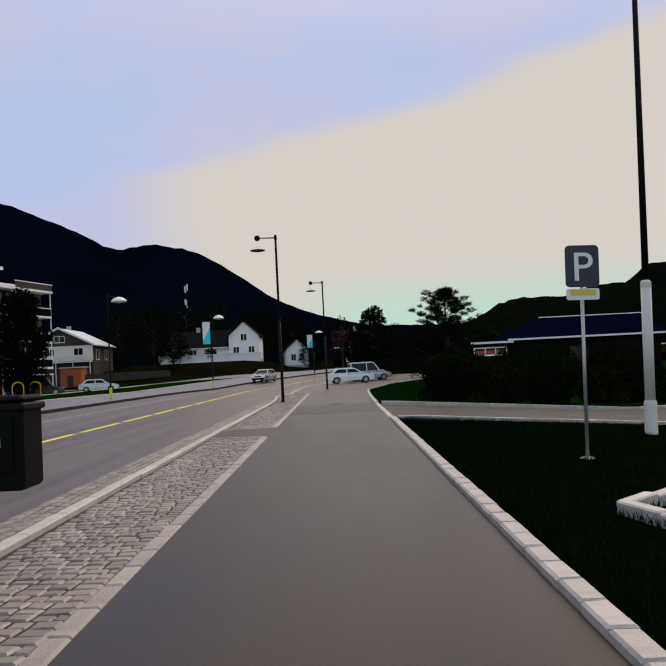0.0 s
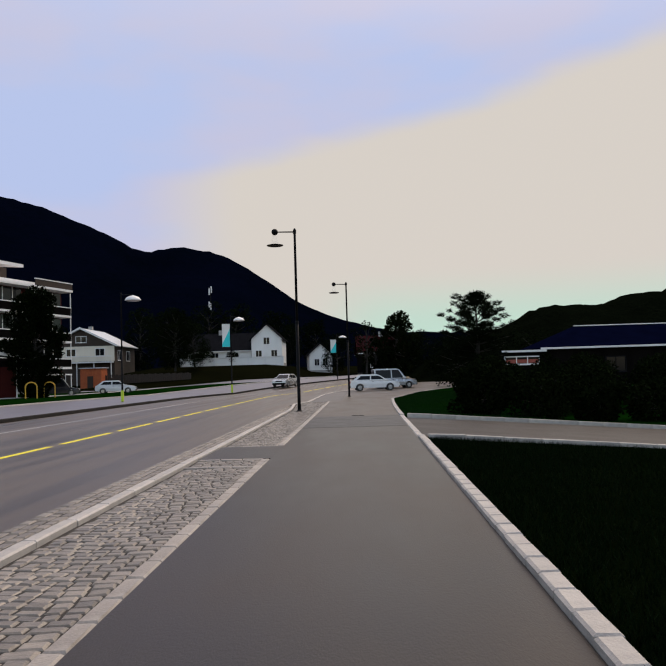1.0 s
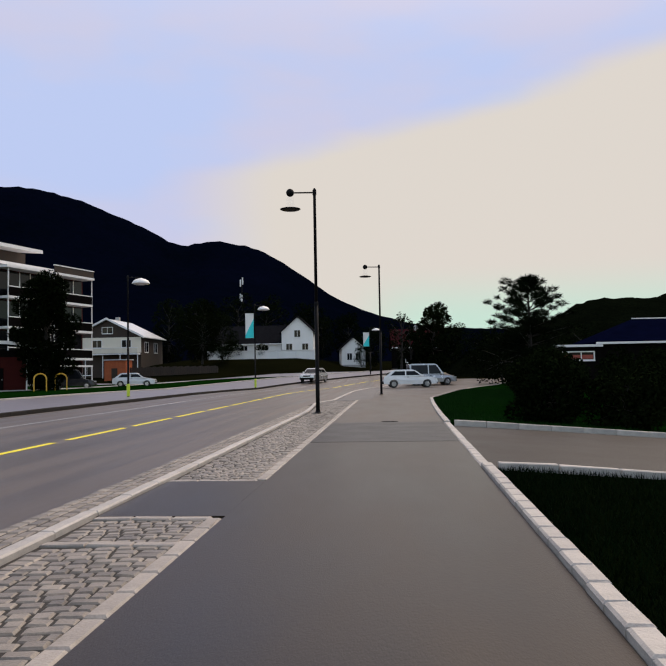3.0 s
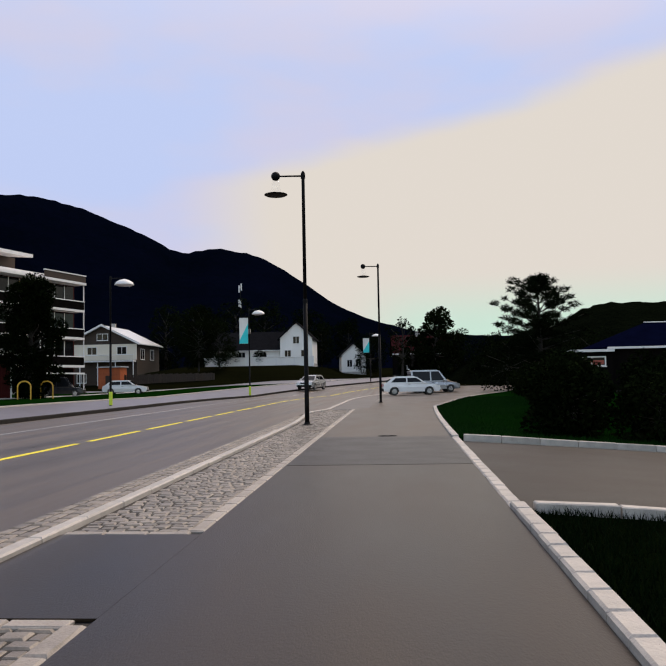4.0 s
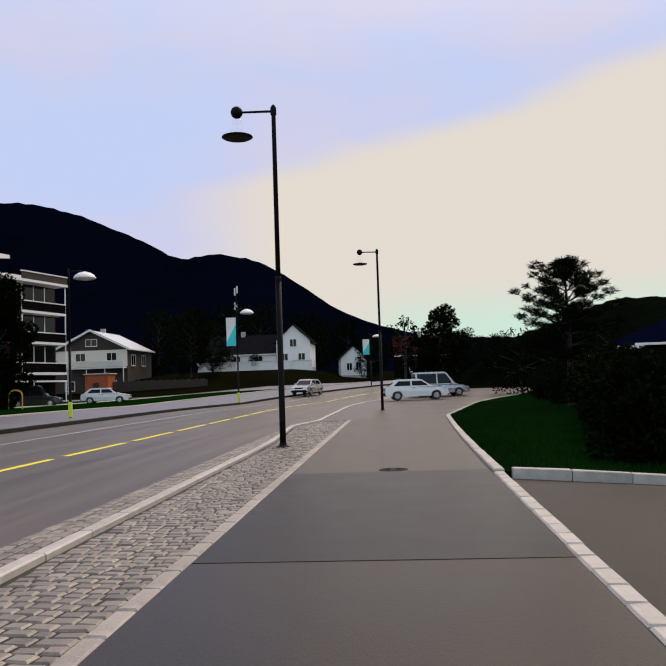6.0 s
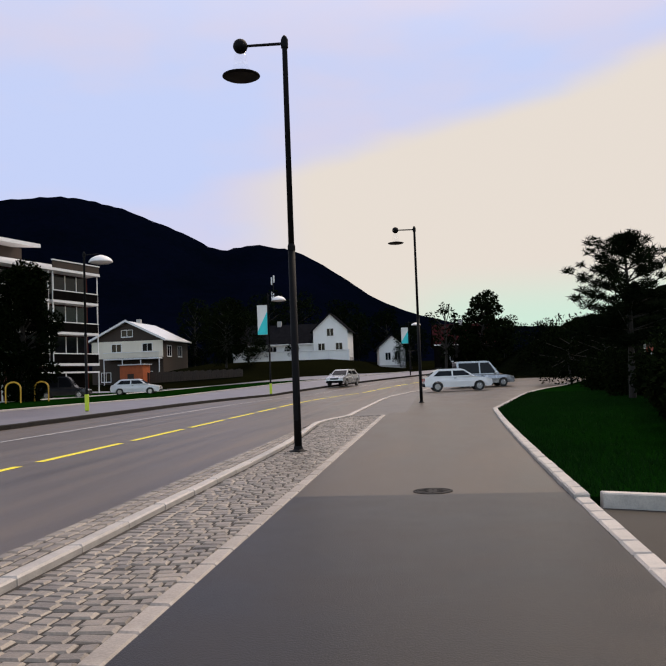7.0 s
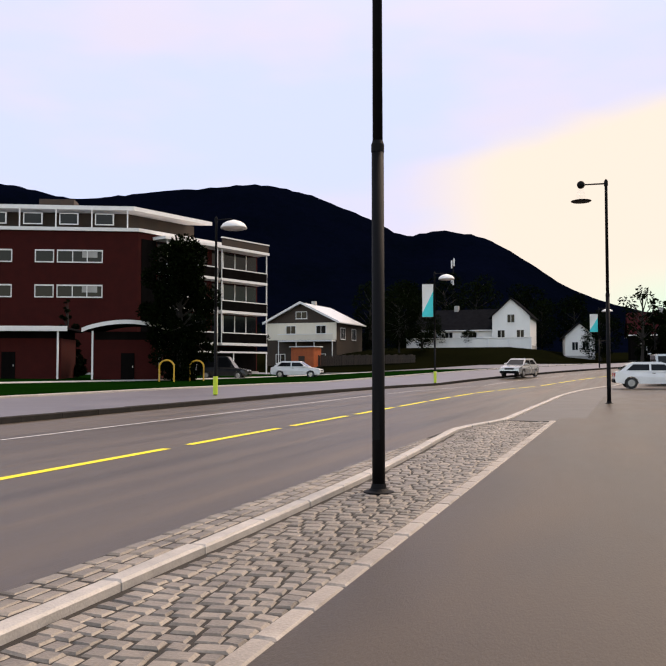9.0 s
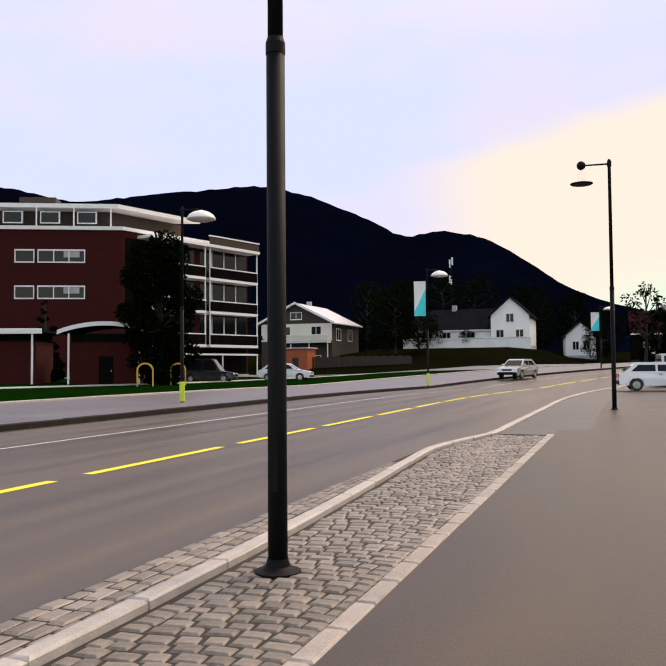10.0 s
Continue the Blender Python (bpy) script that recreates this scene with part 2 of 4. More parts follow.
def rod(bm, a, b, r0, r1=None, n=12):
    a, b = Vector(a), Vector(b)
    r1 = r0 if r1 is None else r1
    m = Matrix.Translation((a + b) / 2) @ (b - a).to_track_quat("Z", "Y").to_matrix().to_4x4()
    bmesh.ops.create_cone(bm, cap_ends=True, segments=n, radius1=r0, radius2=r1, depth=(b - a).length, matrix=m)
    return bm


def one_rod(*a, **k):
    return rod(bmesh.new(), *a, **k)


def turned(profile, n=20, bm=None, centre=(0, 0)):
    """A body of rotation about z from rows of (radius, height)."""
    bm = bm or bmesh.new()
    rings = []
    for r, z in profile:
        rings.append([bm.verts.new((centre[0] + r * math.cos(2 * math.pi * i / n), centre[1] + r * math.sin(2 * math.pi * i / n), z)) for i in range(n)])
    for p, q in zip(rings, rings[1:]):
        for i in range(n):
            bm.faces.new((p[i], p[(i + 1) % n], q[(i + 1) % n], q[i]))
    bm.faces.new(list(reversed(rings[0])))
    bm.faces.new(rings[-1])
    return bm


def prism(points, y0, y1):
    """A side outline in x and z, drawn out along y."""
    bm = bmesh.new()
    p = [bm.verts.new((x, y0, z)) for x, z in points]
    q = [bm.verts.new((x, y1, z)) for x, z in points]
    n = len(points)
    for i in range(n):
        bm.faces.new((p[i], p[(i + 1) % n], q[(i + 1) % n], q[i]))
    bm.faces.new(list(reversed(p)))
    bm.faces.new(q)
    bmesh.ops.recalc_face_normals(bm, faces=bm.faces)
    return bm


def hull(points):
    """The convex body round a few points."""
    bm = bmesh.new()
    for p in points:
        bm.verts.new(p)
    bmesh.ops.convex_hull(bm, input=list(bm.verts))
    return bm


def mesh_of(name, verts, faces, material, parent=None, smooth=False):
    me = bpy.data.meshes.new(name)
    me.from_pydata([tuple(v) for v in verts], [], [tuple(f) for f in faces])
    me.materials.append(material)
    if smooth:
        me.polygons.foreach_set("use_smooth", [True] * len(me.polygons))
    ob = new(name, me)
    if parent:
        ob.parent = parent
    return ob


# ---- the lie of the land ----
def step(v, lo, hi):
    t = min(max((v - lo) / (hi - lo), 0.0), 1.0)
    return t * t * (3 - 2 * t)


def height(x, y):
    """The road is level, then climbs ahead; the entrance falls away from the path; the far side rises to a flat bank."""
    z = 0.030 * max(min(y, 190) - 45, 0) * max(step(x, -36, -10), step(y, 100, 150))
    z -= 0.076 * min(max(x - 4.2, 0), 9) * step(y, 4, -2)
    z += 0.012 * min(max(-20 - x, 0), 60) * step(y, 0, 20)
    bank = step(x, -4, -12) * step(x, -46, -36) * step(y, 92, 112)
    return z + (4.1 - z) * bank


def bend(y):
    """How far the road has swung to the right."""
    return 0.0045 * max(min(y, 120) - 25, 0) ** 2 + 0.85 * max(y - 120, 0)


def edge_kerb(y):
    """The line of the kerb between path and grass."""
    return 3.45 + 0.0125 * (y + 30) + 0.00085 * max(y + 6, 0) ** 2


def sheet(name, left, right, ys, lift, material, label, cols=2, depth=0.12, kind="structure", category=""):
    """A slab laid on the land between two lines x = left(y) and x = right(y), with skirts at its sides."""
    verts, faces = [], []
    n = cols + 3
    for y in ys:
        a, b = left(y), right(y)
        row = [(a, -depth)] + [(a + (b - a) * i / cols, 0) for i in range(cols + 1)] + [(b, -depth)]
        for x, dz in row:
            verts.append((x, y, height(x, y) + lift + dz))
    for j in range(len(ys) - 1):
        for i in range(n - 1):
            k = j * n + i
            faces.append((k, k + 1, k + n + 1, k + n))
    for j, y in ((0, ys[0]), (len(ys) - 1, ys[-1])):
        base = len(verts)
        verts += [(verts[j * n + i][0], y, verts[j * n + i][2] - depth) for i in range(1, n - 1)]
        for i in range(1, n - 2):
            quad = (j * n + i, j * n + i + 1, base + i, base + i - 1)
            faces.append(quad if j else quad[::-1])
    return tagged(mesh_of(name, verts, faces, material), label, category, kind=kind)


def spread(a, b, d):
    n = max(1, round((b - a) / d))
    return [a + (b - a) * i / n for i in range(n + 1)]


# ---- ground ----
def far_steps(lim):
    v, out, d = 0.0, [0.0], 3.0
    while v < lim:
        v += d
        d *= 1.09
        out.append(v)
    return out


gx = sorted({-v for v in far_steps(4200)} | set(far_steps(4200)))
gy = sorted({-v for v in far_steps(800)} | set(far_steps(4300)))
gverts = [(x, y, height(x, y) - 0.10) for y in gy for x in gx]
nx = len(gx)
gfaces = [(j * nx + i, j * nx + i + 1, (j + 1) * nx + i + 1, (j + 1) * nx + i) for j in range(len(gy) - 1) for i in range(nx - 1)]
tagged(mesh_of("ground", gverts, gfaces, MEADOW, smooth=True), "dark rough ground running out to the hills", "ground", kind="structure")

LONG = spread(-48, 60, 2) + spread(64, 190, 6)
ROAD_EDGE, STRIP_IN = -1.02, 0.72


def road_side(y):
    """The right-hand edge of the road, stepping in where the setts end."""
    return ROAD_EDGE + 0.64 * step(y, 7.5, 12.0) + 0.005 * max(y - 12, 0) + bend(y)


sheet("road", lambda y: -11.2 + bend(y), lambda y: road_side(y) - 0.002, LONG, 0.0, ASPHALT_ROAD, "worn dark asphalt road with a broken yellow line", 6, category="road")
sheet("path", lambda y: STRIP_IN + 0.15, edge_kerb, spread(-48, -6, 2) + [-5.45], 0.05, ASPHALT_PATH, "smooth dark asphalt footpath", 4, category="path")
sheet("path_beyond", lambda y: STRIP_IN + 0.15, edge_kerb, [-5.448] + spread(-4, 12, 2) + [12.698], 0.05, ASPHALT_PATH_LIT, "asphalt footpath beyond the repair, brightened in its colour", 4, category="path")
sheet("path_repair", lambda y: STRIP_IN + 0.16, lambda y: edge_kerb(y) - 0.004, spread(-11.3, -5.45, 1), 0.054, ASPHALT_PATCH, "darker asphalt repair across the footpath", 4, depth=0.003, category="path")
sheet("path_ahead", lambda y: 1.5 + bend(y), lambda y: edge_kerb(12.7) + 0.17 * (y - 12.7) + bend(y), spread(12.7, 60, 2), 0.05, ASPHALT_PATH_LIT, "asphalt footpath widening to a side road", 4, category="path")
sheet("entrance", lambda y: edge_kerb(y) + 0.16, lambda y: 26.0, spread(-15.4, -6.0, 1), -0.02, ASPHALT_ENTRY, "grey asphalt entrance falling away from the path", 8, category="driveway")
sheet("sidewalk", lambda y: -19.6 + bend(y), lambda y: -11.45 + bend(y), LONG, 0.12, PAVING, "grey-violet paved far sidewalk", 3, category="sidewalk")
sheet("lawn", lambda y: -62.0, lambda y: -19.85 + bend(y), spread(-20, 76, 4), 0.14, GRASS, "green lawn before the apartment house", 6, category="lawn")
sheet("forecourt", lambda y: -58.0, lambda y: -19.85 + bend(y), spread(76.05, 91, 3), 0.10, PAVING, "pale paved forecourt before the cream house", 8, category="forecourt")
sheet("footway", lambda y: -34.4 + 0.22 * (y - 30), lambda y: -32.2 + 0.22 * (y - 30), spread(16, 75.5, 3), 0.17, CONCRETE, "pale concrete footway across the lawn", 2, category="footway")
sheet("verge", lambda y: edge_kerb(y) + 0.16, lambda y: 40.0, spread(-48, -15.6, 2), 0.03, VERGE, "near-black verge beside the path", 8, category="lawn")
sheet("verge_ahead", lambda y: edge_kerb(min(y, 12.7)) + 0.16 + (0 if y < 12.7 else 0.17 * (y - 12.7) + bend(y)), lambda y: 60.0, spread(-5.8, 12.7, 1) + spread(13.2, 60, 2), 0.06, GRASS, "green lawn beyond the entrance", 8, category="lawn")
sheet("bedding", road_side, lambda y: STRIP_IN + 0.14, spread(-48, 6, 2) + spread(6.6, 11.4, 0.6), 0.026, JOINT, "sand bed under the setts", 2, category="bedding")
sheet("side_strip", road_side, lambda y: 1.54 + bend(y), spread(11.42, 60, 2), 0.04, ASPHALT_OLD, "worn asphalt strip between road and path", 2, category="strip")

CROSS0, CROSS1 = -19.08, -16.68


def kerb_line(y):
    """The raised kerb inside the band of courses along the road."""
    return road_side(y) + 0.08 + 0.50 * step(y, 12.0, -1.0)


sheet("strip_crossing", lambda y: kerb_line(y) + 0.08, lambda y: STRIP_IN + 0.148, [CROSS0, -17.9, CROSS1], 0.05, ASPHALT_PATH, "asphalt crossing cut through the sett strip", 2, depth=0.02, category="path")

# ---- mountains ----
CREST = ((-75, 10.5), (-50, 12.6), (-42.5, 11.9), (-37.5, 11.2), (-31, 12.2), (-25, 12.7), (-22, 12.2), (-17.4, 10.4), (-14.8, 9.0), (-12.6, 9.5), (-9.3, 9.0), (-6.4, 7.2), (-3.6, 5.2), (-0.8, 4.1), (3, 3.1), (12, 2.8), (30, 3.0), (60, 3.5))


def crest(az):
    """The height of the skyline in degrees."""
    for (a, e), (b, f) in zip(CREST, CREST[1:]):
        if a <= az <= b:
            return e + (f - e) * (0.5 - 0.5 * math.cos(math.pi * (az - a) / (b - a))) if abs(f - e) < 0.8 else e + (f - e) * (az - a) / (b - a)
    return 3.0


mv, mf = [], []
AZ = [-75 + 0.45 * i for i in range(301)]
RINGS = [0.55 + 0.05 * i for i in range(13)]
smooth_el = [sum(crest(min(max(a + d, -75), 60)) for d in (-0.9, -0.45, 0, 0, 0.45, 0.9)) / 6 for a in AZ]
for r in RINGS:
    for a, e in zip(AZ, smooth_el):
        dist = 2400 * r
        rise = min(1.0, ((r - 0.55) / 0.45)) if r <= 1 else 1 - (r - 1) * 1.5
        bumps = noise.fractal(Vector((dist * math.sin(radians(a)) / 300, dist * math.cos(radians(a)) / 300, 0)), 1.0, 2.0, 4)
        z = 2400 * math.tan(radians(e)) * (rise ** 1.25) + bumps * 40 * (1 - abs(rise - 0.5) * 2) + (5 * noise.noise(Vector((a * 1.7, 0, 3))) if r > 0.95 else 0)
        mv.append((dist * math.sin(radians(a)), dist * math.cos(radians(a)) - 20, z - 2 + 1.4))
na = len(AZ)
for j in range(len(RINGS) - 1):
    for i in range(na - 1):
        k = j * na + i
        mf.append((k, k + 1, k + na + 1, k + na))
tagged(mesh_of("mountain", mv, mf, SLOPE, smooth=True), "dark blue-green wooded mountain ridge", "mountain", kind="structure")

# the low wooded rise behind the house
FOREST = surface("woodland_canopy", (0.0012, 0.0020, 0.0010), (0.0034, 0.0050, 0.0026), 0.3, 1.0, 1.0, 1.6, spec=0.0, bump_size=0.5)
wv, wf = [], []
WN = 150
for j in range(12):
    for i in range(WN):
        x = 6 + 110 * i / (WN - 1)
        y = 66 + 3.4 * j
        top = 7.6 * step(x, 5, 22) + 3.2 * step(x, 22, 31) + 1.5 * step(x, 38, 43) + 2.9 * step(x, 47, 52)
        up = math.sin(math.pi * min(1.0, (j + 0.5) / 12)) ** 0.6
        z = height(x, y) - 1.2 + top * up
        z += up * (0.45 * noise.noise(Vector((x * 0.45, y * 0.45, 0))) + 0.3 * noise.noise(Vector((x * 1.3, y * 1.3, 5))))
        wv.append((x, y, z))
for j in range(11):
    for i in range(WN - 1):
        k = j * WN + i
        wf.append((k, k + 1, k + WN + 1, k + WN))
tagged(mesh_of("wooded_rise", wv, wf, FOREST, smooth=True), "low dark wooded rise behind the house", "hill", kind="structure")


# ---- road furniture ----
def street_lamp(x, y, side, hood=False, banner=False, name="street_lamp", label=""):
    """A black steel lamp: thick foot, slim upper pole, one arm toward side (+1 or -1 along x), glass lantern over a disc."""
    h0 = height(x, y) + 0.03
    lamp = anchor(name, Matrix.Translation((x, y, h0)), label, "street lamp", "street lamps")
    part("base_plate", turned([(0.16, 0.0), (0.16, 0.018), (0.11, 0.03), (0.085, 0.05), (0.072, 0.10)], 20), BLACK_STEEL, lamp)
    part("lower_pole", turned([(0.068, 0.09), (0.066, 1.0), (0.065, 3.60)], 20), BLACK_STEEL, lamp, smooth=True)
    part("collar", turned([(0.069, 3.58), (0.069, 3.66), (0.056, 3.70)], 20), BLACK_STEEL, lamp)
    part("upper_pole", turned([(0.054, 3.68), (0.048, 7.44), (0.05, 7.48), (0.02, 7.52)], 18), BLACK_STEEL, lamp, smooth=True)
    part("hatch", one_box(-0.035, -0.071, 0.55, 0.035, -0.062, 0.95, bevel=0.004), BLACK_STEEL, lamp)
    s = side
    part("arm", rod(rod(bmesh.new(), (0, 0, 7.37), (0.70 * s, 0, 7.385), 0.028, 0.024), (0, 0, 7.29), (0, 0, 7.45), 0.066), BLACK_STEEL, lamp)
    c = (0.82 * s, 0)
    if hood:
        part("hood", turned([(0.55, 6.98), (0.545, 7.02), (0.46, 7.15), (0.30, 7.25), (0.10, 7.31), (0.03, 7.33)], 24, centre=c), WHITE_TRIM, lamp, "white enamelled dome hood", True)
        part("lens", turned([(0.50, 6.97), (0.42, 6.93), (0.20, 6.90)], 24, centre=c), HEADLAMP, lamp)
    else:
        ball = bmesh.new()
        bmesh.ops.create_uvsphere(ball, u_segments=18, v_segments=10, radius=0.135, matrix=Matrix.Translation((c[0], 0, 7.39)))
        part("cap", ball, BLACK_STEEL, lamp, smooth=True)
        gl = part("glass", turned([(0.10, 7.28), (0.13, 7.12), (0.16, 6.90)], 18, centre=c), GLASS, lamp, "clear lantern glass", True)
        gl.visible_shadow = False
        part("disc", turned([(0.10, 6.80), (0.30, 6.805), (0.345, 6.83), (0.34, 6.845), (0.18, 6.88), (0.05, 6.895)], 28, centre=c), BLACK_STEEL, lamp, "flat black reflector disc")
    if banner:
        zs = [4.5 + 2.2 * k / 8 for k in range(9)]
        sway = lambda z, x: 0.04 * math.sin(2.1 * z + 3.0 * x)
        bb = bmesh.new()
        rows = [[bb.verts.new((-0.10 - 0.76 * i / 5, sway(z, i / 5) + d, z)) for i in range(6)] for d in (-0.006, 0.006) for z in zs]
        for q in (rows[:9], rows[9:]):
            for p0, p1 in zip(q, q[1:]):
                for i in range(5):
                    bb.faces.new((p0[i], p0[i + 1], p1[i + 1], p1[i]))
        flag = part("banner", bb, SIGN_WHITE, lamp, "white cloth banner with a turquoise corner")
        fb = bmesh.new()
        for d in (-0.016, 0.016):
            cols = []
            for i in range(6):
                rise = 0.25 + 1.45 * (1 - i / 5)
                cols.append([fb.verts.new((-0.10 - 0.76 * i / 5, sway(4.51 + rise * k / 6, i / 5) + d, 4.51 + rise * k / 6)) for k in range(7)])
            for p0, p1 in zip(cols, cols[1:]):
                for k in range(6):
                    fb.faces.new((p0[k], p1[k], p1[k + 1], p0[k + 1]))
        part("banner_field", fb, CYAN, flag, "turquoise corner of the banner")
        for z in (4.48, 6.72):
            part("banner_arm", one_rod((0, 0, z), (-0.90, 0, z), 0.014, n=8), BLACK_STEEL, lamp)
    return lamp


street_lamp(0, 0, -1, label="black steel street lamp standing in the sett strip")
lamp_b = street_lamp(1.85, 20.7, -1, label="black steel street lamp standing beside the asphalt strip")
lamp_b.scale = (1.0, 1.0, 1.02)
lamp_c = street_lamp(-13.55, 21.5, 1, hood=True, label="dark steel street lamp with a white dome hood")
lamp_d = street_lamp(-9.8, 45.5, 1, hood=True, banner=True, label="dark steel street lamp carrying a white and turquoise banner")
lamp_d.scale = (1.0, 1.0, 1.02)
for foot in (lamp_c, lamp_d):
    part("sleeve", turned([(0.085, 0.12), (0.10, 0.13), (0.10, 0.86), (0.085, 0.87)], 18), SLEEVE, foot, "yellow-green reflective sleeve")
lamp_e = street_lamp(-0.2, 77.0, 1, hood=True, banner=True, label="distant dark street lamp carrying a white and turquoise banner")
lamp_e.scale = (1.0, 1.0, 0.82)

# the tall pale post by the entrance
post = anchor("lamp_post", pose(8.77, -19.15, height(8.9, -19.15) + 0.02, 0, 1.7, 0), "tall lamp post with a pale galvanised lower tube", "lamp post")
part("base", turned([(0.13, -0.05), (0.13, 0.66), (0.115, 0.72)], 18), PALE_STEEL, post)
part("lower_tube", turned([(0.105, 0.7), (0.105, 3.1)], 18), PALE_STEEL, post, "pale galvanised lower tube", True)
part("collar", turned([(0.11, 3.08), (0.11, 3.18), (0.075, 3.22)], 18), PALE_STEEL, post)
part("shaft", turned([(0.072, 3.2), (0.05, 11.0)], 18), BLACK_STEEL, post, "dark upper shaft", True)
part("lamp_head", one_box(-0.9, -0.14, 10.9, 0.1, 0.14, 11.05, bevel=0.03), BLACK_STEEL, post)

# ---- parking sign ----
sign = anchor("parking_sign", pose(5.85, -24.2, height(5.9, -24.2) - 0.05, 0, 1.7, 0), "dark blue parking sign on a thin steel pole", "sign")
part("pole", one_rod((0, 0, 0.02), (0, 0, 3.03), 0.024, n=14), ZINC, sign, "thin galvanised pole", True)
part("foot", turned([(0.13, 0.0), (0.13, 0.05), (0.06, 0.09)], 18), CONCRETE, sign, "pale concrete foot")


def round_plate(x0, z0, x1, z1, y0, y1, r):
    pts = []
    for cx, cz, a0 in ((x1 - r, z1 - r, 0), (x0 + r, z1 - r, 90), (x0 + r, z0 + r, 180), (x1 - r, z0 + r, 270)):
        for k in range(6):
            a = radians(a0 + 18 * k)
            pts.append((cx + r * math.cos(a), cz + r * math.sin(a)))
    return prism(pts, y0, y1)


sign.scale = (1.08, 1.08, 1.03)
board = part("board", round_plate(-0.225, 2.46, 0.225, 3.05, -0.055, -0.035, 0.06), SIGN_BLUE, sign, "dark blue board with a white letter P")
letter_data = bpy.data.curves.new("letter", "FONT")
letter_data.body, letter_data.size, letter_data.align_x, letter_data.extrude = "P", 0.58, "CENTER", 0.002
letter_data.materials.append(SIGN_WHITE)
letter = new("letter", letter_data)
letter.parent = board
letter.matrix_local = pose(0.0, -0.059, 2.55, 90, 0, 0)
plate = part("lower_plate", round_plate(-0.22, 2.28, 0.22, 2.44, -0.055, -0.035, 0.03), SIGN_WHITE, sign, "small white and yellow plate")
part("plate_field", round_plate(-0.17, 2.34, 0.17, 2.425, -0.0585, -0.0555, 0.02), SIGN_YELLOW, plate)
for z in (2.60, 2.92):
    part("clamp", one_box(-0.05, -0.036, z - 0.02, 0.05, 0.035, z + 0.02, bevel=0.005), ZINC, sign)

# ---- litter bin ----
bin_ = anchor("litter_bin", Matrix.Translation((0.335, -31.4, 0.085)), "dark steel litter bin hung on a post", "litter bin")
part("post", one_rod((-0.2, 0.13, -0.12), (-0.2, 0.13, 1.24), 0.03, n=14), BLACK_STEEL, bin_, smooth=True)
tub = part("body", one_box(-0.27, -0.20, 0.70, 0.27, 0.10, 1.14, bevel=0.02), CABINET_GREEN, bin_)
part("rim", one_box(-0.285, -0.215, 1.12, 0.285, 0.115, 1.16, bevel=0.01), BLACK_STEEL, tub)
part("lid", one_box(-0.275, -0.205, 1.162, 0.275, 0.105, 1.20, bevel=0.015), CABINET_GREEN, bin_)
part("door", one_box(-0.22, -0.213, 0.80, 0.22, -0.202, 1.09, bevel=0.004), CABINET_GREEN, tub)
part("lock", one_box(0.12, -0.222, 0.93, 0.16, -0.214, 0.98, bevel=0.003), ZINC, tub)
part("bracket", one_box(-0.25, 0.10, 0.85, -0.15, 0.16, 0.90, bevel=0.005), BLACK_STEEL, bin_)

# ---- manhole cover in the path ----
lid = anchor("manhole_cover", Matrix.Translation((2.37, -5.2, 0.052)), "round cast-iron manhole cover set in the path", "manhole cover")
part("ring", turned([(0.265, -0.03), (0.265, 0.004), (0.235, 0.004), (0.23, -0.02)], 32), BLACK_STEEL, lid)
part("cover", turned([(0.225, -0.03), (0.225, 0.002), (0.205, 0.005), (0.10, 0.005), (0.02, 0.003)], 32), BLACK_STEEL, lid)
lid.scale = (0.82, 0.82, 1.0)
for k in range(8):
    part("rib", one_box(-0.010, 0.08, 0.0045, 0.010, 0.19, 0.010, bevel=0.003), BLACK_STEEL, lid).rotation_euler[2] = radians(45 * k)


# ---- distant mast ----
mast = anchor("antenna_mast", Matrix.Translation((-35, 175, height(-35, 175) - 0.1)), "tall dark antenna mast with white panels", "mast")
part("pole", turned([(0.35, -1.0), (0.24, 10), (0.10, 21.9)], 10), BLACK_STEEL, mast)
for z, a in ((21.0, 0.4), (20.5, 2.4), (16.6, 1.2), (17.0, 3.4)):
    part("panel", one_box(0.32 * math.cos(a) - 0.16, -0.32 * abs(math.sin(a)) - 0.45, z - 0.9, 0.32 * math.cos(a) + 0.16, -0.32 * abs(math.sin(a)) - 0.25, z + 0.9, bevel=0.03), WHITE_TRIM, mast, "white antenna panel")
    part("bracket", one_box(0.3 * math.cos(a) - 0.05, -0.32 * abs(math.sin(a)) - 0.25, z - 0.1, 0.3 * math.cos(a) + 0.05, 0.1, z + 0.1), BLACK_STEEL, mast)

